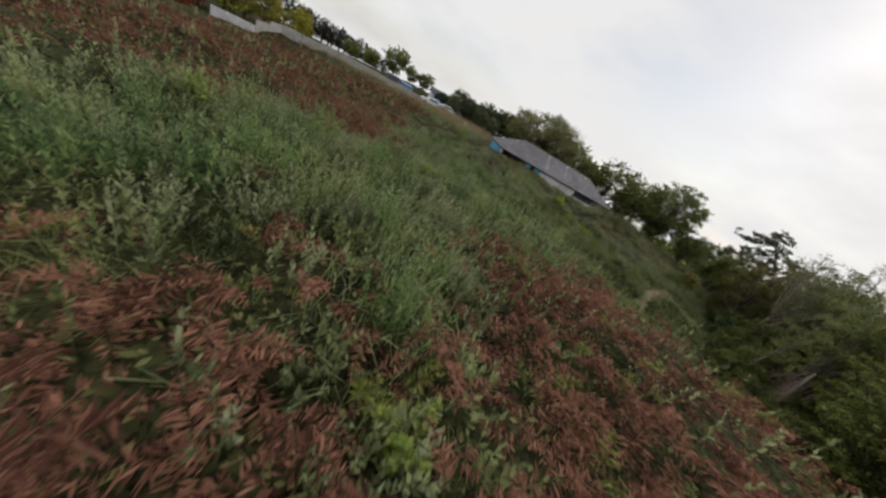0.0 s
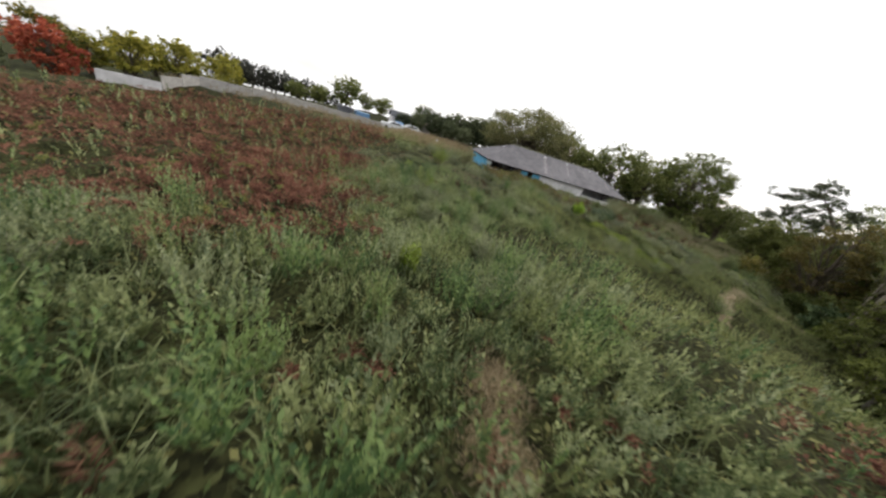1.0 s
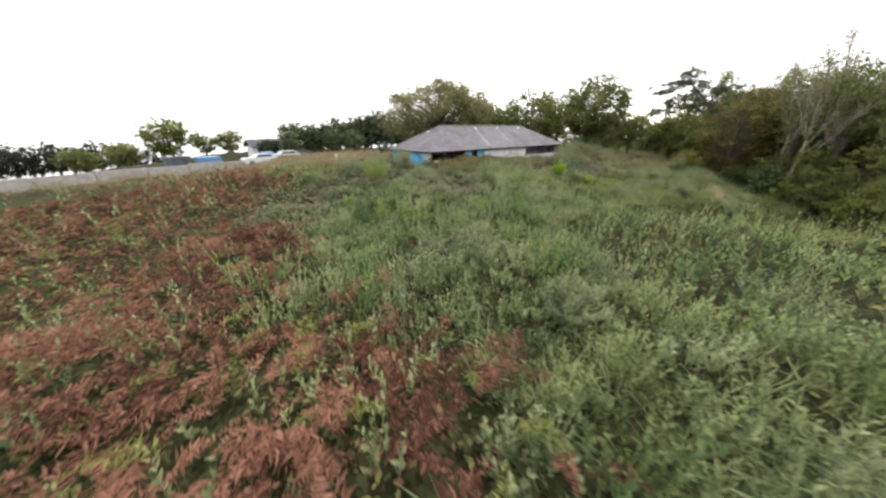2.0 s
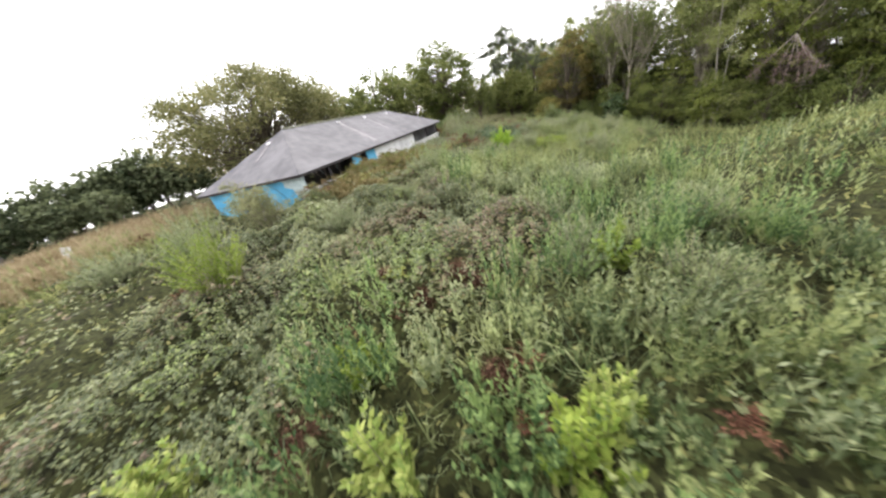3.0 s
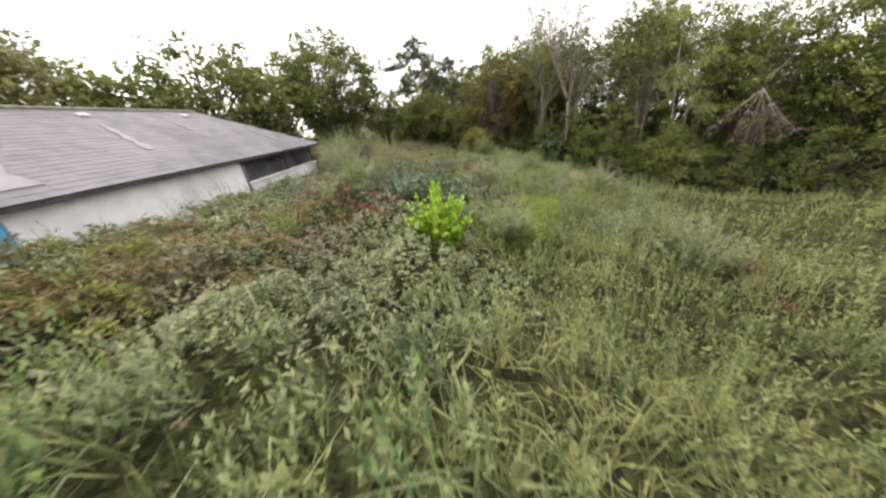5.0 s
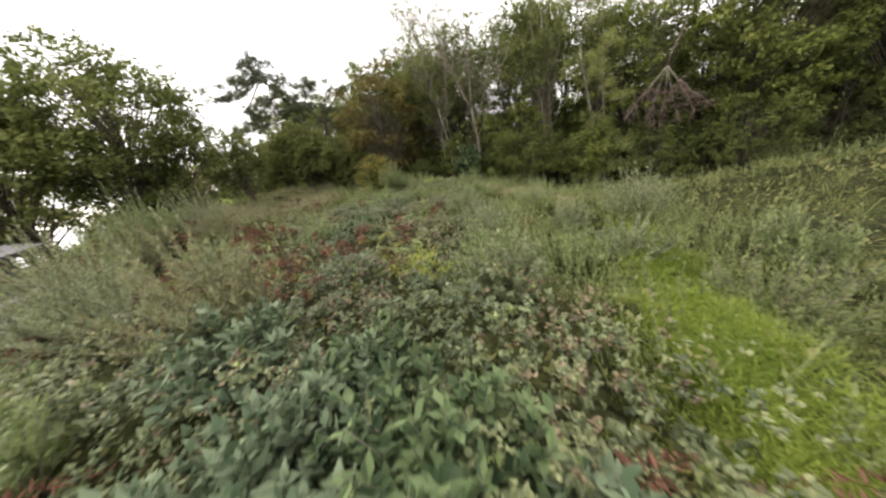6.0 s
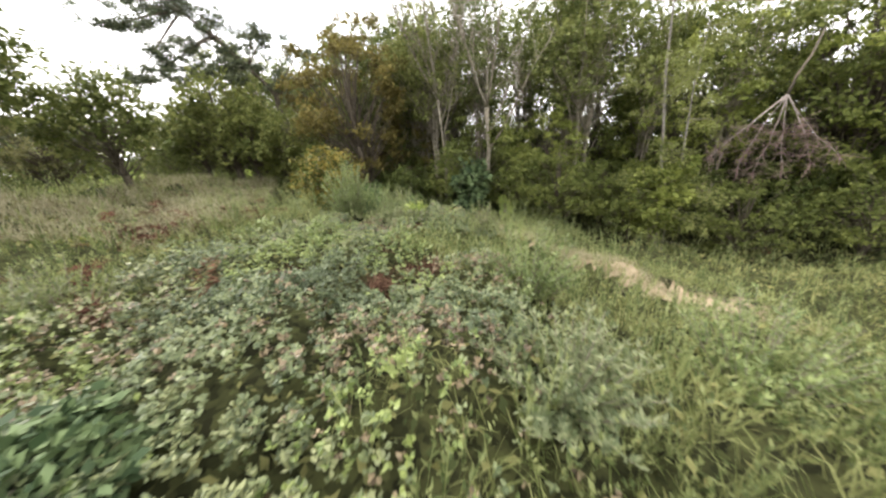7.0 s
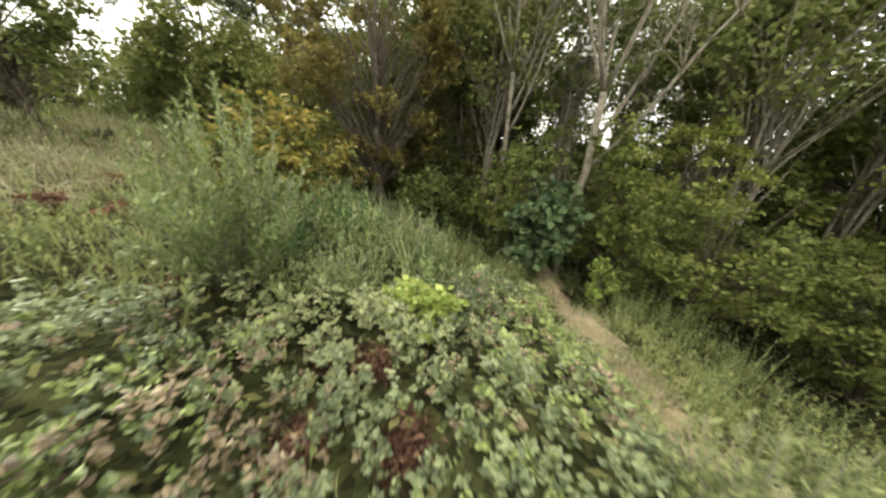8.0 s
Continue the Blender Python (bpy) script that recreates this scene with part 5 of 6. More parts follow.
for k, (x, y, h, w) in enumerate(((19.6, -1.7, 1.5, 1.0), (21.4, -1.2, 1.9, 1.2), (23.2, -2.2, 1.7, 1.2), (21.0, -3.3, 1.3, 1.0), (18.4, -3.6, 1.0, 0.9), (16.8, -4.4, 0.9, 0.8), (13.0, -5.7, 1.45, 0.9), (11.7, -4.6, 0.9, 0.8), (15.4, -2.9, 1.7, 1.2), (16.6, -2.2, 1.9, 1.1), (18.2, -1.6, 2.0, 1.1), (14.3, -3.8, 1.1, 0.9))):
    shoot_bush("goat_willow", "soft pale olive bush banked before the shed's far end", 170 + k, x, y, h, w, 90, 80, 0.10, 0.15, (M_PALEOLIVE, M_WILLOW, M_PALE)[k % 3])
shrub_thing("elder_bush", "dark bluish-green bush in the brambles", 55, 18.1, -7.6, 0.5, 0.6, 40, 120, 0.10, M_DARKLEAF, "bush")
shrub_thing("ivy_clump", "dusty blue-green leafy clump beside the lime sapling", 63, 7.0, -6.9, 0.55, 0.6, 30, 110, 0.07, M_DARKLEAF, "bush", 0.4)
shrub_thing("goat_willow", "pale olive bush hiding the shed's corner", 56, -2.5, -0.3, 2.0, 1.0, 60, 130, 0.07, M_PALEOLIVE, "bush", 0.16)
shrub_thing("goat_willow", "pale olive bush close to the shed's blue end", 68, -1.9, 1.1, 2.35, 0.8, 46, 120, 0.07, M_PALEOLIVE, "bush", 0.16)
shoot_bush("goat_willow", "feathery yellow-green bush standing out of the thicket", 57, -5.9, -2.6, 1.55, 0.9, 90, 70, 0.10, 0.16, M_FRESH)
for k, (x, y, h, w) in enumerate(((-3.4, 2.4, 1.5, 1.2), (-4.7, 0.7, 1.0, 1.0), (-5.6, 2.6, 1.0, 1.1))):
    shoot_bush("broom_bush", "soft grey-green bush on the edge of the dry field", 220 + k, x, y, h, w, 80, 70, 0.11, 0.15, (M_PALE, M_WILLOW)[k % 2])
shrub_thing("broom_bush", "feathery green bush on the edge of the dry field", 64, -8.9, 1.2, 1.0, 0.9, 40, 120, 0.10, M_HERB, "bush", 0.15)
shrub_thing("sapling", "small yellow-green sapling beside the path", 58, 26.7, -18.0, 1.5, 0.5, 30, 60, 0.09, M_LIMEPALE, "sapling", 0.4)
shrub_thing("sapling", "pale green sapling at the end of the brambles", 59, 24.3, -12.4, 0.85, 0.42, 34, 60, 0.085, M_LIMEPALE, "sapling", 0.35)
shrub_thing("sallow", "silvery grey-green low bush among the brambles", 67, -9.3, -9.3, 0.55, 0.6, 36, 110, 0.07, M_PALE, "bush", 0.25)
shrub_thing("hazel_bush", "pale green leafy bush round the foot of the birch", 70, 22.3, -22.7, 4.4, 1.5, 70, 110, 0.13, M_SYCAMORE, "bush", 0.34, puff=(0.2, 0.36))
shrub_thing("sycamore_sapling", "young tree with broad dark bluish-green leaves beside the path", 69, 28.4, -17.2, 3.3, 1.25, 60, 60, 0.22, M_DARKLEAF, "sapling", 0.42)
shrub_thing("rowan_tree", "small tree with leaves turning orange", 60, 28.6, -10.3, 2.9, 1.6, 70, 100, 0.13, M_ORANGE, "tree", low=-0.1)
shrub_thing("holly_bush", "dark glossy bush under the wood", 61, 31.4, -14.6, 3.0, 1.6, 50, 110, 0.14, M_LEAF, "bush")
for i, (x, y, s) in enumerate(((14.1, -8.0, 1.1), (13.5, -8.2, 1.1), (14.1, -8.5, 1.0), (13.2, -8.4, 0.9), (14.5, -7.8, 0.8), (-17.6, -28.0, 1.0), (-11.4, -35.4, 0.8), (-5.5, -6.9, 0.6))):
    rng_f = np.random.default_rng(70 + i)
    u = away(rng_f, 9, rng_f.uniform(0.7, 1.6, 9))
    base = np.zeros((9, 3))
    me = quad_mesh("fern", fronds(rng_f, base, u, rng_f.uniform(0.5, 0.8, 9) * s, 22, 0.10))
    me.materials.append(M_FERNLIME)
    f = tagged(new("fern", me), "yellow-green fern with arching fronds", "fern", "green ferns")
    f.location = (x, y, float(ground_z(x, y)) + 0.1)

for i, (x, y, s) in enumerate(((-8.8, -11.6, 0.7), (-8.4, -11.2, 0.6), (-9.2, -12.0, 0.6), (-6.9, -9.3, 0.5), (-7.3, -11.1, 0.5), (-7.6, -9.4, 0.45), (-11.5, -26.0, 0.55), (-11.1, -26.5, 0.5), (-7.9, -27.4, 0.5), (-8.9, -27.2, 0.45), (-12.1, -26.6, 0.4))):
    rng_f = np.random.default_rng(84 + i)
    u = away(rng_f, 12, rng_f.uniform(0.4, 1.4, 12))
    me = quad_mesh("fern", fronds(rng_f, np.zeros((12, 3)), u, rng_f.uniform(0.5, 0.8, 12) * s, 16, 0.10))
    me.materials.append(M_BRACKEN)
    f = tagged(new("fern", me), "rust-brown dead fern with drooping fronds", "fern", "dead ferns")
    f.location = (x, y, float(ground_z(x, y)) + 0.2)

# ---- sandy path ----
pv, pf = [], []
fine_line = [np.array(PATHLINE[i]) * (1 - t) + np.array(PATHLINE[i + 1]) * t for i in range(len(PATHLINE) - 1) for t in np.linspace(0, 1, 8, endpoint=False)]
for i, p in enumerate(fine_line):
    q = fine_line[min(i + 1, len(fine_line) - 1)] - fine_line[max(i - 1, 0)]
    n2 = np.array([-q[1], q[0]]) / (np.linalg.norm(q) + 1e-9)
    for k in range(-3, 4):
        w = 0.14 + 0.03 * math.sin(i * 0.9) + 0.08 * math.sin(i * 2.3 + k)
        xy = p + n2 * w * k
        pv.append((xy[0], xy[1], float(ground_z(xy[0], xy[1])) + 0.09 - 0.02 * abs(k) ** 1.2))
    if i:
        for k in range(6):
            o = (i - 1) * 7 + k
            pf.append((o, o + 1, o + 8, o + 7))
tagged(new("path", pydata("path", pv, pf, M_SAND, True)), "narrow trodden path of bare sandy soil", "path", kind="structure")

# ---- boundary wall beyond the meadow ----
WALL = [(-38.6, 7.9), (-34.7, 10.3), (-34.0, 16.0), (-27.3, 21.3), (-20.5, 24.2), (-13.7, 25.6), (-6.6, 27.3)]
wall = tagged(new("boundary_wall"), "long low pale concrete boundary wall beyond the meadow", "wall")
for i in range(len(WALL) - 1):
    a, b = np.array(WALL[i]), np.array(WALL[i + 1])
    n = max(1, int(np.linalg.norm(b - a) / 2.6))
    for j in range(n):
        p, q = a + (b - a) * j / n, a + (b - a) * (j + 1) / n
        c, d = (p + q) / 2, q - p
        length = float(np.linalg.norm(d))
        bm = box_data((-length / 2 + 0.03, -0.06, -0.6), (length / 2 - 0.03, 0.06, 1.0), 0.02)
        me = bpy.data.meshes.new("wall_panel")
        bm.to_mesh(me)
        bm.free()
        me.materials.append(M_WHITE if i == 0 else M_CONCRETE)
        m = Matrix.Translation((c[0], c[1], float(ground_z(c[0], c[1])))) @ Matrix.Rotation(math.atan2(d[1], d[0]), 4, "Z")
        part("wall_panel", me, wall, m=m)

# ---- the shed ----
EAVE, RISE, LONG, DEEP, HIP = 2.5, 2.06, 20.0, 7.2, 3.75
shed = tagged(new("shed"), "long derelict shed with hipped grey slate roof and peeling blue paint", "shed")


def slate_data(x0, x1, s0, s1, origin, along, up, nrm, cut):
    """One thin slate, its lower edge lying on the course below; cut(s) gives where the hips end the course at height s."""
    lo0, hi0 = cut(s0)
    lo1, hi1 = cut(s1)
    a0, b0, a1, b1 = max(x0, lo0), min(x1, hi0), max(x0, lo1), min(x1, hi1)
    if b0 - a0 < 0.03:
        return None
    a1, b1 = min(a1, b1), max(a1, b1)
    if b1 - a1 < 0.01:
        a1 = b1 = min(max((a1 + b1) / 2, a0), b0)
    corners = [(a0, s0, 0.017), (b0, s0, 0.017), (b1, s1, 0.010), (a1, s1, 0.010)]
    verts = [origin + along * x + up * q + nrm * h for x, q, h in corners] + [origin + along * x + up * q + nrm * (h - 0.012) for x, q, h in corners]
    return [tuple(v) for v in verts], [(0, 1, 2, 3), (7, 6, 5, 4), (0, 4, 5, 1), (1, 5, 6, 2), (2, 6, 7, 3), (3, 7, 4, 0)]


def slated(face, origin, along, up, run, slope, left_cut, right_cut, single, course=0.19, width=0.24):
    """Slates in courses over one roof face; those for which single(x, s) holds are pieces of their own, the rest are joined."""
    origin, along, up = Vector(origin), Vector(along), Vector(up)
    nrm = along.cross(up).normalized()
    rng = np.random.default_rng(face)
    deck = [origin, origin + along * run, origin + along * (run - right_cut) + up * slope, origin + along * left_cut + up * slope]
    deck = [tuple(v - nrm * 0.006) for v in deck] + [tuple(v - nrm * 0.05) for v in deck]
    part("roof_deck", pydata("roof_deck", deck, [(0, 1, 2, 3), (7, 6, 5, 4), (0, 4, 5, 1), (1, 5, 6, 2), (2, 6, 7, 3), (3, 7, 4, 0)], M_DARKWOOD), shed, "roof boarding under the slates")
    rest_v, rest_f = [], []
    rows = int(round(slope / course))
    for r in range(rows):
        s0, s1 = slope * r / rows - (0.03 if r == 0 else 0.012), min(slope, slope * (r + 1) / rows + 0.02)
        x = -width * (0.5 if r % 2 else 0.0)
        while x < run:
            made = slate_data(x + 0.0015, x + width - 0.0015, s0 + rng.normal(0, 0.003), s1, origin, along, up, nrm * rng.uniform(0.9, 1.15), lambda q: (left_cut * max(q, 0) / slope, run - right_cut * max(q, 0) / slope))
            if made:
                if single(x, s0):
                    part("slate", pydata("slate", *made, M_ROOF), shed)
                else:
                    b = len(rest_v)
                    rest_v += made[0]
                    rest_f += [tuple(q + b for q in f) for f in made[1]]
            x += width
    if rest_v:
        tagged(part("slating", pydata("slating", rest_v, rest_f, M_ROOF), shed), kind="stuff")


half = DEEP / 2
sl = math.hypot(half, RISE)
sh = math.hypot(HIP, RISE)
slated(1, (0, 0, EAVE), (1, 0, 0), (0, half / sl, RISE / sl), LONG, sl, HIP, HIP, lambda x, q: 0 < x < 7.6 and q < 1.75)
slated(2, (LONG, DEEP, EAVE), (-1, 0, 0), (0, -half / sl, RISE / sl), LONG, sl, HIP, HIP, lambda x, q: False)
slated(3, (0, DEEP, EAVE), (0, -1, 0), (HIP / sh, 0, RISE / sh), DEEP, sh, half, half, lambda x, q: x > 5.4 and q < 1.2)
slated(4, (LONG, 0, EAVE), (0, 1, 0), (-HIP / sh, 0, RISE / sh), DEEP, sh, half, half, lambda x, q: False)
ridge_l, ridge_r = (HIP, half, EAVE + RISE + 0.03), (LONG - HIP, half, EAVE + RISE + 0.03)
for a, b in ((ridge_l, ridge_r), ((0, 0, EAVE + 0.03), ridge_l), ((LONG, 0, EAVE + 0.03), ridge_r), ((0, DEEP, EAVE + 0.03), ridge_l), ((LONG, DEEP, EAVE + 0.03), ridge_r)):
    a, b = np.array(a), np.array(b)
    level = abs(a[2] - b[2]) < 0.01
    pts = [a + (b - a) * t - np.array([0, 0, 0.0 if level else 0.034]) for t in np.linspace(0, 1, 9)]
    part("ridge_cap", pydata("ridge_cap", *tubes([pts], [np.full(9, 0.06 if level else 0.03)], 8), M_RIDGE if level else M_ROOF, True), shed, "ridge capping with pale moss" if level else "")


def on_roof(x, y):
    return EAVE + RISE * y / half


# pale streaks below the roof vents: foot, head and half width on the front slope
for xa, ya, xb, yb, w in ((7.5, 0.35, 8.1, 3.08, 0.30), (11.0, 1.1, 11.4, 2.65, 0.18), (17.3, 0.85, 17.1, 2.0, 0.14), (13.9, 1.9, 13.9, 2.8, 0.08)):
    v, f = [], []
    for i in range(12):
        t = i / 11
        y = ya + (yb - ya) * t
        ww = w * (0.7 + 0.3 * math.sin(i * 1.9 + xa)) * (1.1 - 0.5 * t)
        for k in range(-3, 4):
            xx = xa + (xb - xa) * t + ww * k / 3 * (1 + 0.2 * math.sin(i * 3.1 + k))
            v.append((xx, y, on_roof(xx, y) + 0.040))
        if i:
            for k in range(6):
                o = (i - 1) * 7 + k
                f.append((o, o + 1, o + 8, o + 7))
    part("roof_streak", pydata("roof_streak", v, f, M_ROOFPALE), shed, "pale lichen streak")
v, f = [], []
for i in range(9):
    x = 1.5 + 1.15 * i / 8
    for k in range(-2, 3):
        y = 3.85 + 0.02 * k * (1 + 0.5 * math.sin(i * 2.3)) * 2
        v.append((x, y, EAVE + RISE * x / HIP + 0.042))
    if i:
        for k in range(4):
            o = (i - 1) * 5 + k
            f.append((o, o + 1, o + 6, o + 5))
part("roof_streak", pydata("roof_streak", v, f, M_ROOFPALE), shed, "pale lichen streak")


def roof_vent(m):
    bm = box_data((-0.13, -0.10, -0.03), (0.13, 0.10, 0.06), 0.02)
    for q in bm.verts:
        if q.co.z > 0 and q.co.y > 0:
            q.co.z -= 0.04
    me = bpy.data.meshes.new("roof_vent")
    bm.to_mesh(me)
    bm.free()
    me.materials.append(M_WHITE)
    part("roof_vent", me, shed, "small white roof vent", m)


for x in (8.2, 11.55, 15.2):
    roof_vent(Matrix.Translation((x, 3.2, on_roof(x, 3.2) + 0.05)) @ Matrix.Rotation(math.atan2(RISE, half), 4, "X"))
roof_vent(Matrix.Translation((2.75, 3.9, EAVE + RISE * 2.75 / HIP + 0.05)) @ Matrix.Rotation(-math.pi / 2, 4, "Z") @ Matrix.Rotation(math.atan2(RISE, HIP), 4, "X"))
# walls
IN = 0.35
box("end_wall", (IN, IN + 0.2, -0.4), (IN + 0.2, DEEP - IN, EAVE - 0.02), M_BLUE, shed, "sky blue painted end wall")
ragged = [(0.37, 2.44), (1.7, 2.44), (1.45, 2.25), (1.5, 2.05), (1.05, 1.9), (1.0, 1.62), (0.7, 1.5), (0.62, 1.2), (0.37, 1.05)]
rn = len(ragged)
part("flaked_patch", pydata("flaked_patch", [(IN - d, y, z) for d in (0.003, 0.014) for y, z in ragged], [tuple(range(rn)), tuple(range(rn, 2 * rn))] + [(i, (i + 1) % rn, rn + (i + 1) % rn, rn + i) for i in range(rn)], M_FLAKE), shed, "patch where the blue paint has flaked")
part("crack", pydata("crack", *tubes([np.array([(IN - 0.004, 2.6, 2.4), (IN - 0.004, 2.0, 2.0), (IN - 0.004, 1.7, 1.5)])], [np.array([0.012, 0.018, 0.010])], 5), M_DARKWOOD), shed, "dark diagonal crack")
box("corner_post", (IN - 0.02, IN - 0.02, -0.4), (IN + 0.14, IN + 0.14, EAVE), M_FLAKE, shed, "pale corner post")
box("sill_wall", (IN + 0.16, IN + 0.01, -0.4), (4.37, IN + 0.2, 1.62), M_FLAKE, shed, "low pale wall below the open side")
box("sill", (IN + 0.16, IN - 0.06, 1.62), (4.37, IN + 0.24, 1.70), M_WHITE, shed, "weathered white sill")
for a, b in ((4.40, 5.2), (5.90, 6.9)):
    door = box("door", (a, IN + 0.03, -0.3), (b, IN + 0.07, EAVE - 0.02), M_BLUE, shed, "sky blue boarded door")
    for q in range(5):
        w = (b - a) / 5
        box("board", (a + q * w + 0.006, IN - 0.004 * (q % 2), -0.3), (a + (q + 1) * w - 0.006, IN + 0.028, EAVE - 0.02), M_BLUE, door, "", 0.006)
box("front_wall", (6.92, IN, -0.4), (13.3, IN + 0.2, EAVE - 0.02), M_WHITE, shed, "dirty white rendered wall")
box("porch_side", (13.3, IN + 0.003, -0.4), (13.5, 1.58, EAVE + 0.05), M_GREYWALL, shed, "grey side of the open porch")
box("porch_back", (13.5, 1.6, -0.4), (19.65, 1.8, EAVE + 0.7), M_GREYWALL, shed, "grey block wall at the back of the porch")
box("porch_wall", (13.5, IN + 0.01, -0.4), (19.65, IN + 0.16, 1.46), M_WHITE, shed, "low white porch wall")
box("porch_rail", (13.45, IN - 0.04, 1.47), (19.7, IN + 0.2, 1.55), M_WHITE, shed, "white capping on the low porch wall")
for x in (2.4, 16.6, 19.5):
    box("post", (x - 0.05, IN + 0.03, 1.5), (x + 0.05, IN + 0.13, EAVE - 0.02), M_DARKWOOD, shed, "thin roof post")
box("rear_wall", (IN + 0.2, DEEP - IN - 0.2, -0.4), (LONG - IN, DEEP - IN, EAVE - 0.02), M_GREYWALL, shed)
box("far_end_wall", (LONG - IN - 0.2, IN + 0.2, -0.4), (LONG - IN, DEEP - IN - 0.2, EAVE - 0.02), M_GREYWALL, shed)
box("inner_wall", (6.95, IN + 0.2, -0.4), (7.1, DEEP - IN - 0.2, EAVE), M_DARKWOOD, shed)
box("inner_wall", (IN + 0.2, 3.0, -0.4), (6.95, 3.12, EAVE - 0.05), M_DARKWOOD, shed)
box("shed_floor", (IN + 0.2, IN + 0.2, -0.2), (LONG - IN - 0.2, DEEP - IN - 0.2, -0.05), M_DARKWOOD, shed)
box("fascia", (0.05, 0.01, EAVE - 0.12), (LONG - 0.05, 0.05, EAVE - 0.02), M_DARKWOOD, shed, "dark eaves board")
box("fascia", (0.03, 0.05, EAVE - 0.12), (0.07, DEEP - 0.05, EAVE - 0.02), M_DARKWOOD, shed, "dark eaves board")
# broken laths that hang in the open side
rng_lath = np.random.default_rng(81)
for q in range(9):
    x = 0.9 + q * 0.38 + rng_lath.uniform(-0.1, 0.1)
    top = np.array([x, 0.5 + rng_lath.uniform(0, 0.5), EAVE + 0.02])
    foot = top + np.array([rng_lath.normal(0, 0.25), rng_lath.normal(0, 0.1), -rng_lath.uniform(0.35, 0.8)])
    part("lath", pydata("lath", *tubes([np.array([top, (top + foot) / 2, foot])], [np.array([0.018, 0.018, 0.012])], 5), M_DEAD if q % 3 else M_FLAKE, True), shed, "broken pale lath")


# ---- beyond the dry field: parked vehicles, low buildings, a marker post ----
M_CARWHITE = material("white_car_paint", (0.60, 0.62, 0.64), (0.72, 0.73, 0.74), 1.0, 0.3, spec=0.5)
M_CARBLUE = material("blue_car_paint", (0.10, 0.22, 0.40), (0.14, 0.28, 0.46), 1.0, 0.3, spec=0.5)
M_GLASS = material("dark_car_glass", (0.02, 0.025, 0.03), (0.04, 0.045, 0.05), 1.0, 0.1, spec=0.6)
M_TYRE = material("black_tyre", (0.012, 0.012, 0.012), (0.03, 0.03, 0.03), 8.0, 0.9)
M_SLATE = material("dark_grey_roofing", (0.06, 0.065, 0.075), (0.13, 0.135, 0.15), 1.5, 0.8, 0.1)
M_TANROOF = material("tan_roofing", (0.30, 0.25, 0.19), (0.46, 0.40, 0.33), 1.5, 0.85, 0.1)


def parked_car(x, y, turn, paint, label):
    root = tagged(new("parked_car"), label, "car", "parked cars")
    side = [(-2.1, 0.35), (-2.1, 0.85), (-1.9, 0.98), (-0.95, 1.02), (-0.35, 1.42), (1.15, 1.45), (1.85, 1.0), (2.1, 0.92), (2.1, 0.35)]
    n = len(side)
    verts = [(u, w * (0.86 if z < 1.1 else 0.70), z) for w in (-1, 1) for u, z in side]
    faces = [tuple(range(n))[::-1], tuple(range(n, 2 * n))] + [(i, (i + 1) % n, n + (i + 1) % n, n + i) for i in range(n)]
    part("body", pydata("body", verts, faces, paint), root)
    for w in (-1, 1):
        v = [(-0.75, w * 0.85, 1.06), (1.5, w * 0.85, 1.06), (1.05, w * 0.735, 1.38), (-0.25, w * 0.735, 1.36)]
        part("side_window", pydata("side_window", v, [(0, 1, 2, 3)], M_GLASS), root)
        for u in (-1.3, 1.35):
            ring = [np.array([u, w * 0.70, 0.32]), np.array([u, w * 0.88, 0.32])]
            wheel = part("wheel", pydata("wheel", *tubes([ring], [np.array([0.32, 0.32])], 14), M_TYRE), root)
            cap = [np.array([u, w * 0.875, 0.32]), np.array([u, w * 0.89, 0.32])]
            part("rim", pydata("rim", *tubes([cap], [np.array([0.2, 0.19])], 12), M_CONCRETE), wheel, "grey wheel rim")
    root.matrix_basis = Matrix.Translation((x, y, float(ground_z(x, y)) + 0.02)) @ Matrix.Rotation(radians(turn), 4, "Z")


parked_car(-9.6, 27.0, 12, M_CARWHITE, "white car parked at the edge of the dry field")
parked_car(-6.3, 28.4, 8, M_CARWHITE, "white car parked beside a low building")
parked_car(-8.3, 30.2, 95, M_CARBLUE, "blue car parked behind a white one")


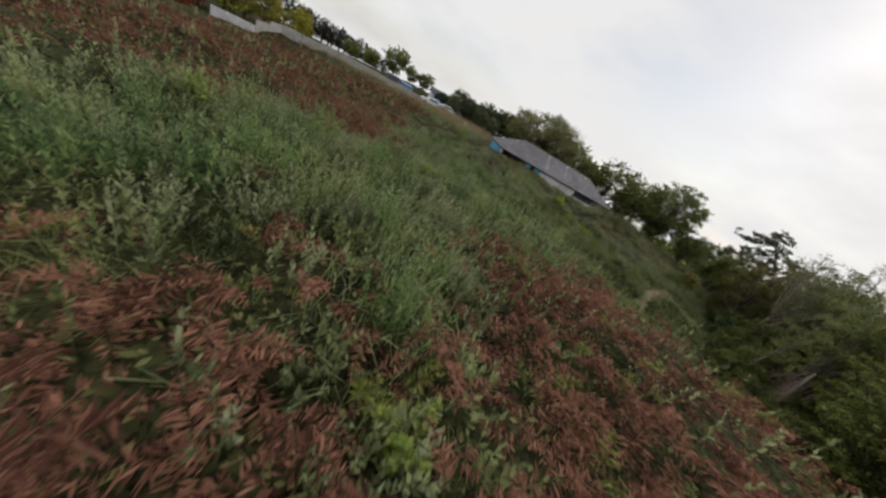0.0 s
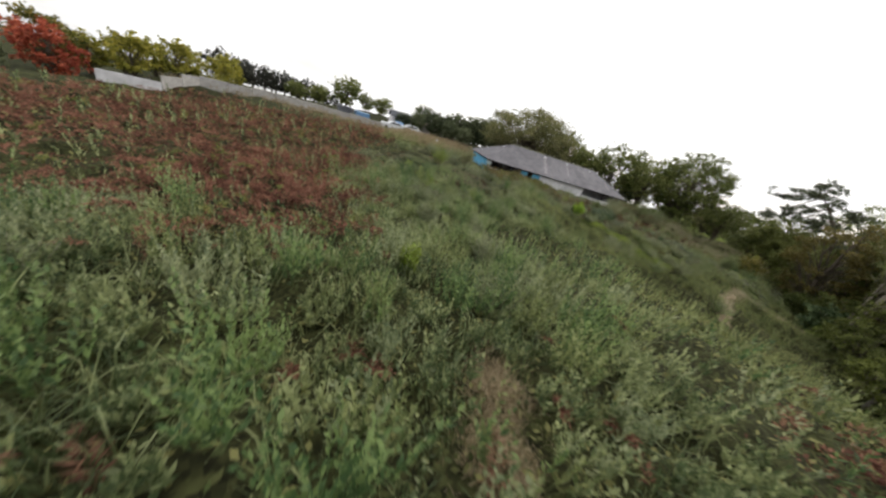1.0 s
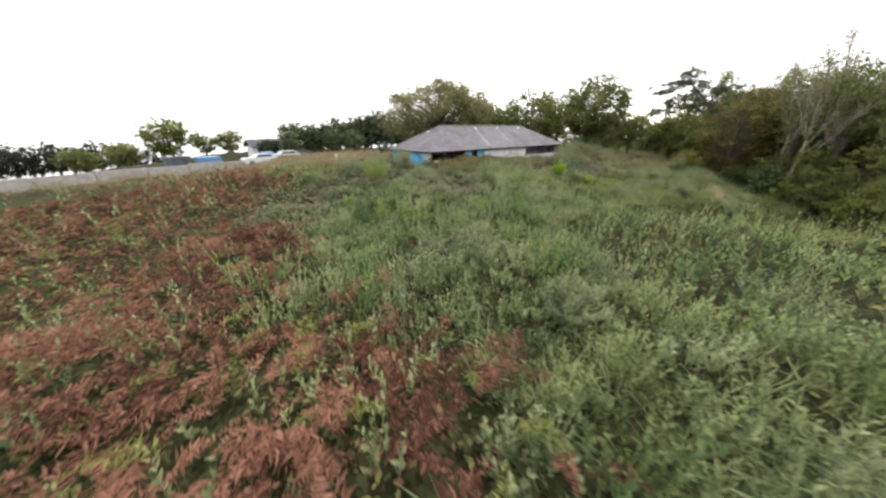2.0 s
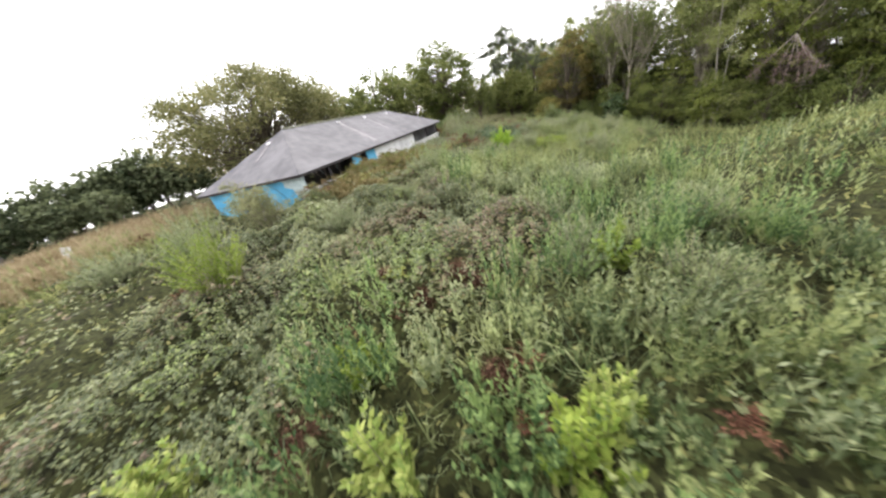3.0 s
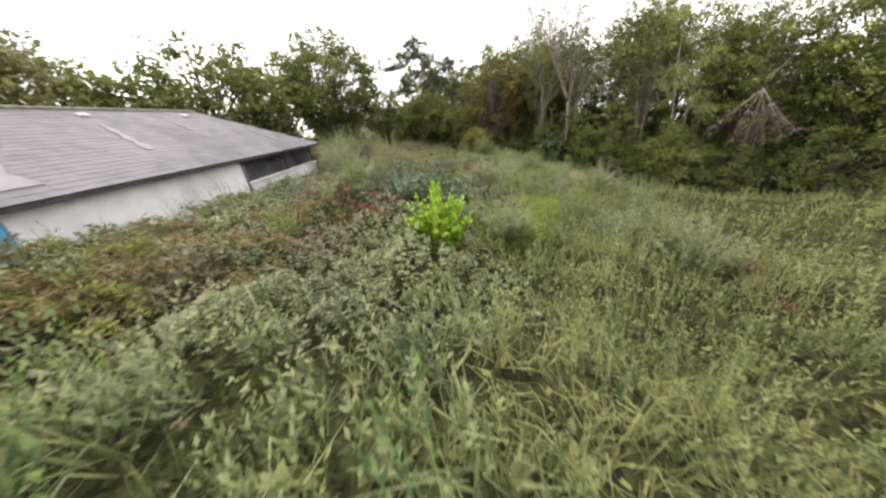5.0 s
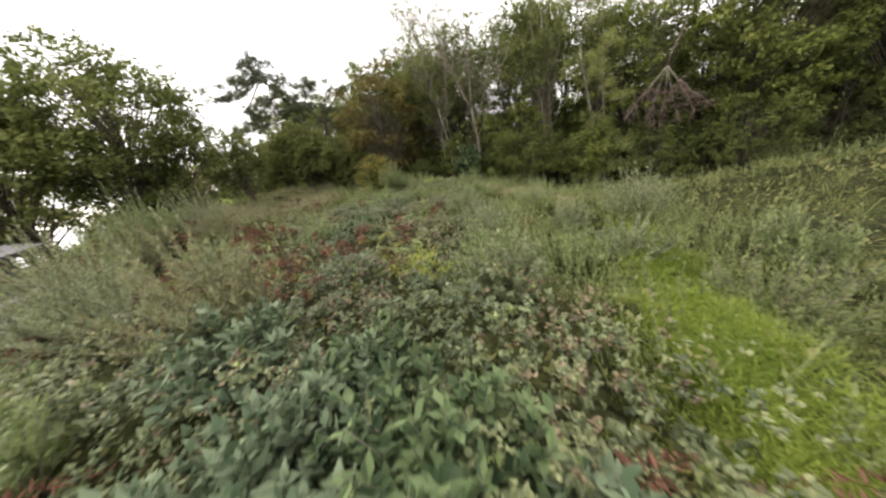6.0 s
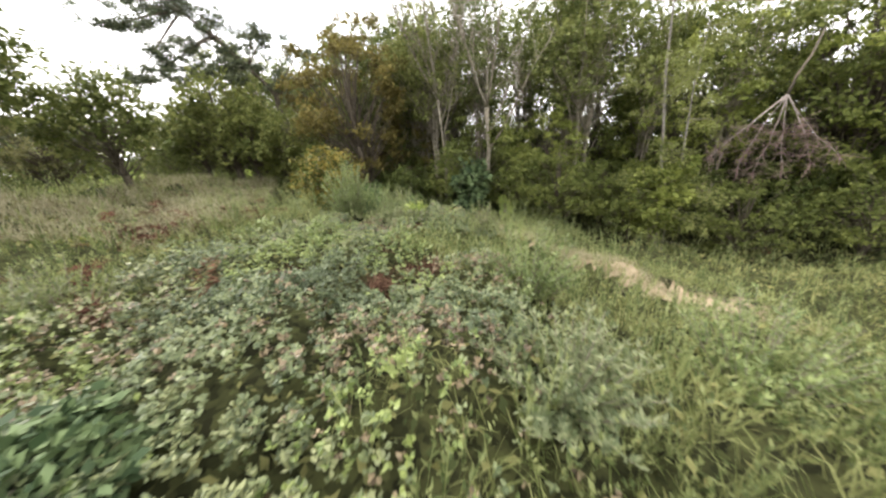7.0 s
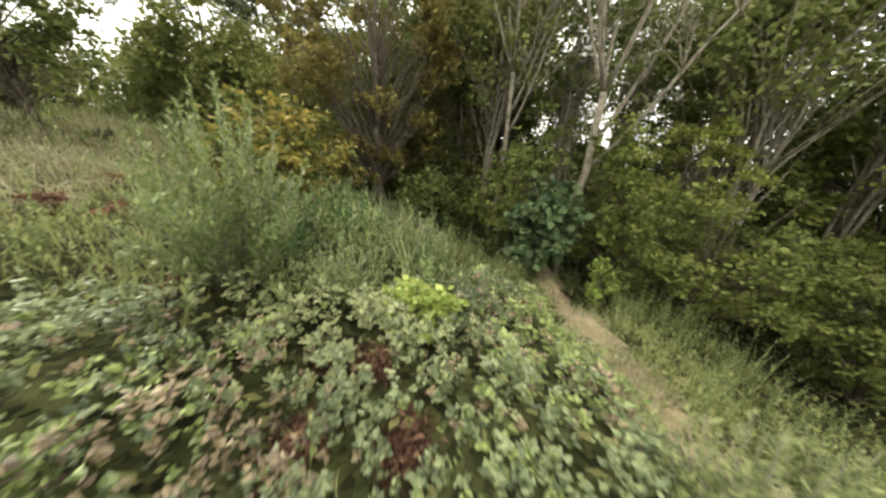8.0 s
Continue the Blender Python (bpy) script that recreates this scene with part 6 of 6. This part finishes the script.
def low_building(name, label, x, y, turn, long, deep, eave, rise, roof_mat, wall_mat):
    root = tagged(new(name), label, "building")
    box("wall", (-long / 2, -deep / 2, -0.6), (long / 2, deep / 2, eave), wall_mat, root, bevel=0.02)
    h = deep / 2 + 0.3
    a = long / 2 + 0.3
    for w in (-1, 1):
        v = [(-a, w * h, eave - 0.12), (a, w * h, eave - 0.12), (a, 0, eave + rise), (-a, 0, eave + rise)]
        v += [(p[0], p[1], p[2] + 0.09) for p in v]
        part("roof", pydata("roof", v, [(0, 1, 2, 3), (4, 5, 6, 7), (0, 1, 5, 4), (1, 2, 6, 5), (2, 3, 7, 6), (3, 0, 4, 7)], roof_mat), root)
    for k in range(max(1, int(long / 2))):
        u = -long / 2 + 1.0 + k * 2.0
        box("window", (u - 0.4, -deep / 2 - 0.03, 0.9), (u + 0.4, -deep / 2 + 0.02, min(1.7, eave - 0.2)), M_GLASS, root)
    root.matrix_basis = Matrix.Translation((x, y, float(ground_z(x, y)))) @ Matrix.Rotation(radians(turn), 4, "Z")


low_building("site_cabin", "low cabin with dark grey roof beyond the dry field", -7.6, 34.5, 10, 5.0, 3.0, 1.7, 0.9, M_SLATE, M_WHITE)
low_building("storage_hut", "low hut with tan roof beyond the dry field", -2.9, 33.6, -6, 4.0, 3.0, 1.3, 0.6, M_TANROOF, M_CONCRETE)
for x, y, paint in ((-18.0, 26.6, M_SLATE), (-15.2, 27.2, M_CARBLUE)):
    root = tagged(new("storage_container"), "weathered metal storage container behind the boundary wall", "container", "containers")
    box("body", (-1.2, -1.1, -0.3), (1.2, 1.1, 1.75), paint, root, bevel=0.02)
    for q in range(8):
        box("rib", (-1.1 + q * 0.3, -1.14, -0.2), (-1.0 + q * 0.3, -1.1, 1.68), paint, root)
    root.matrix_basis = Matrix.Translation((x, y, float(ground_z(x, y)))) @ Matrix.Rotation(radians(12), 4, "Z")
root = tagged(new("marker_post"), "short leaning white marker board on a post", "marker")
box("post", (-0.04, -0.04, -0.3), (0.04, 0.04, 0.75), M_WHITE, root)
box("board", (-0.16, -0.06, 0.55), (0.16, -0.042, 0.95), M_WHITE, root)
root.matrix_basis = Matrix.Translation((-3.7, 13.0, float(ground_z(-3.7, 13.0)))) @ Matrix.Rotation(radians(14), 4, "Y")
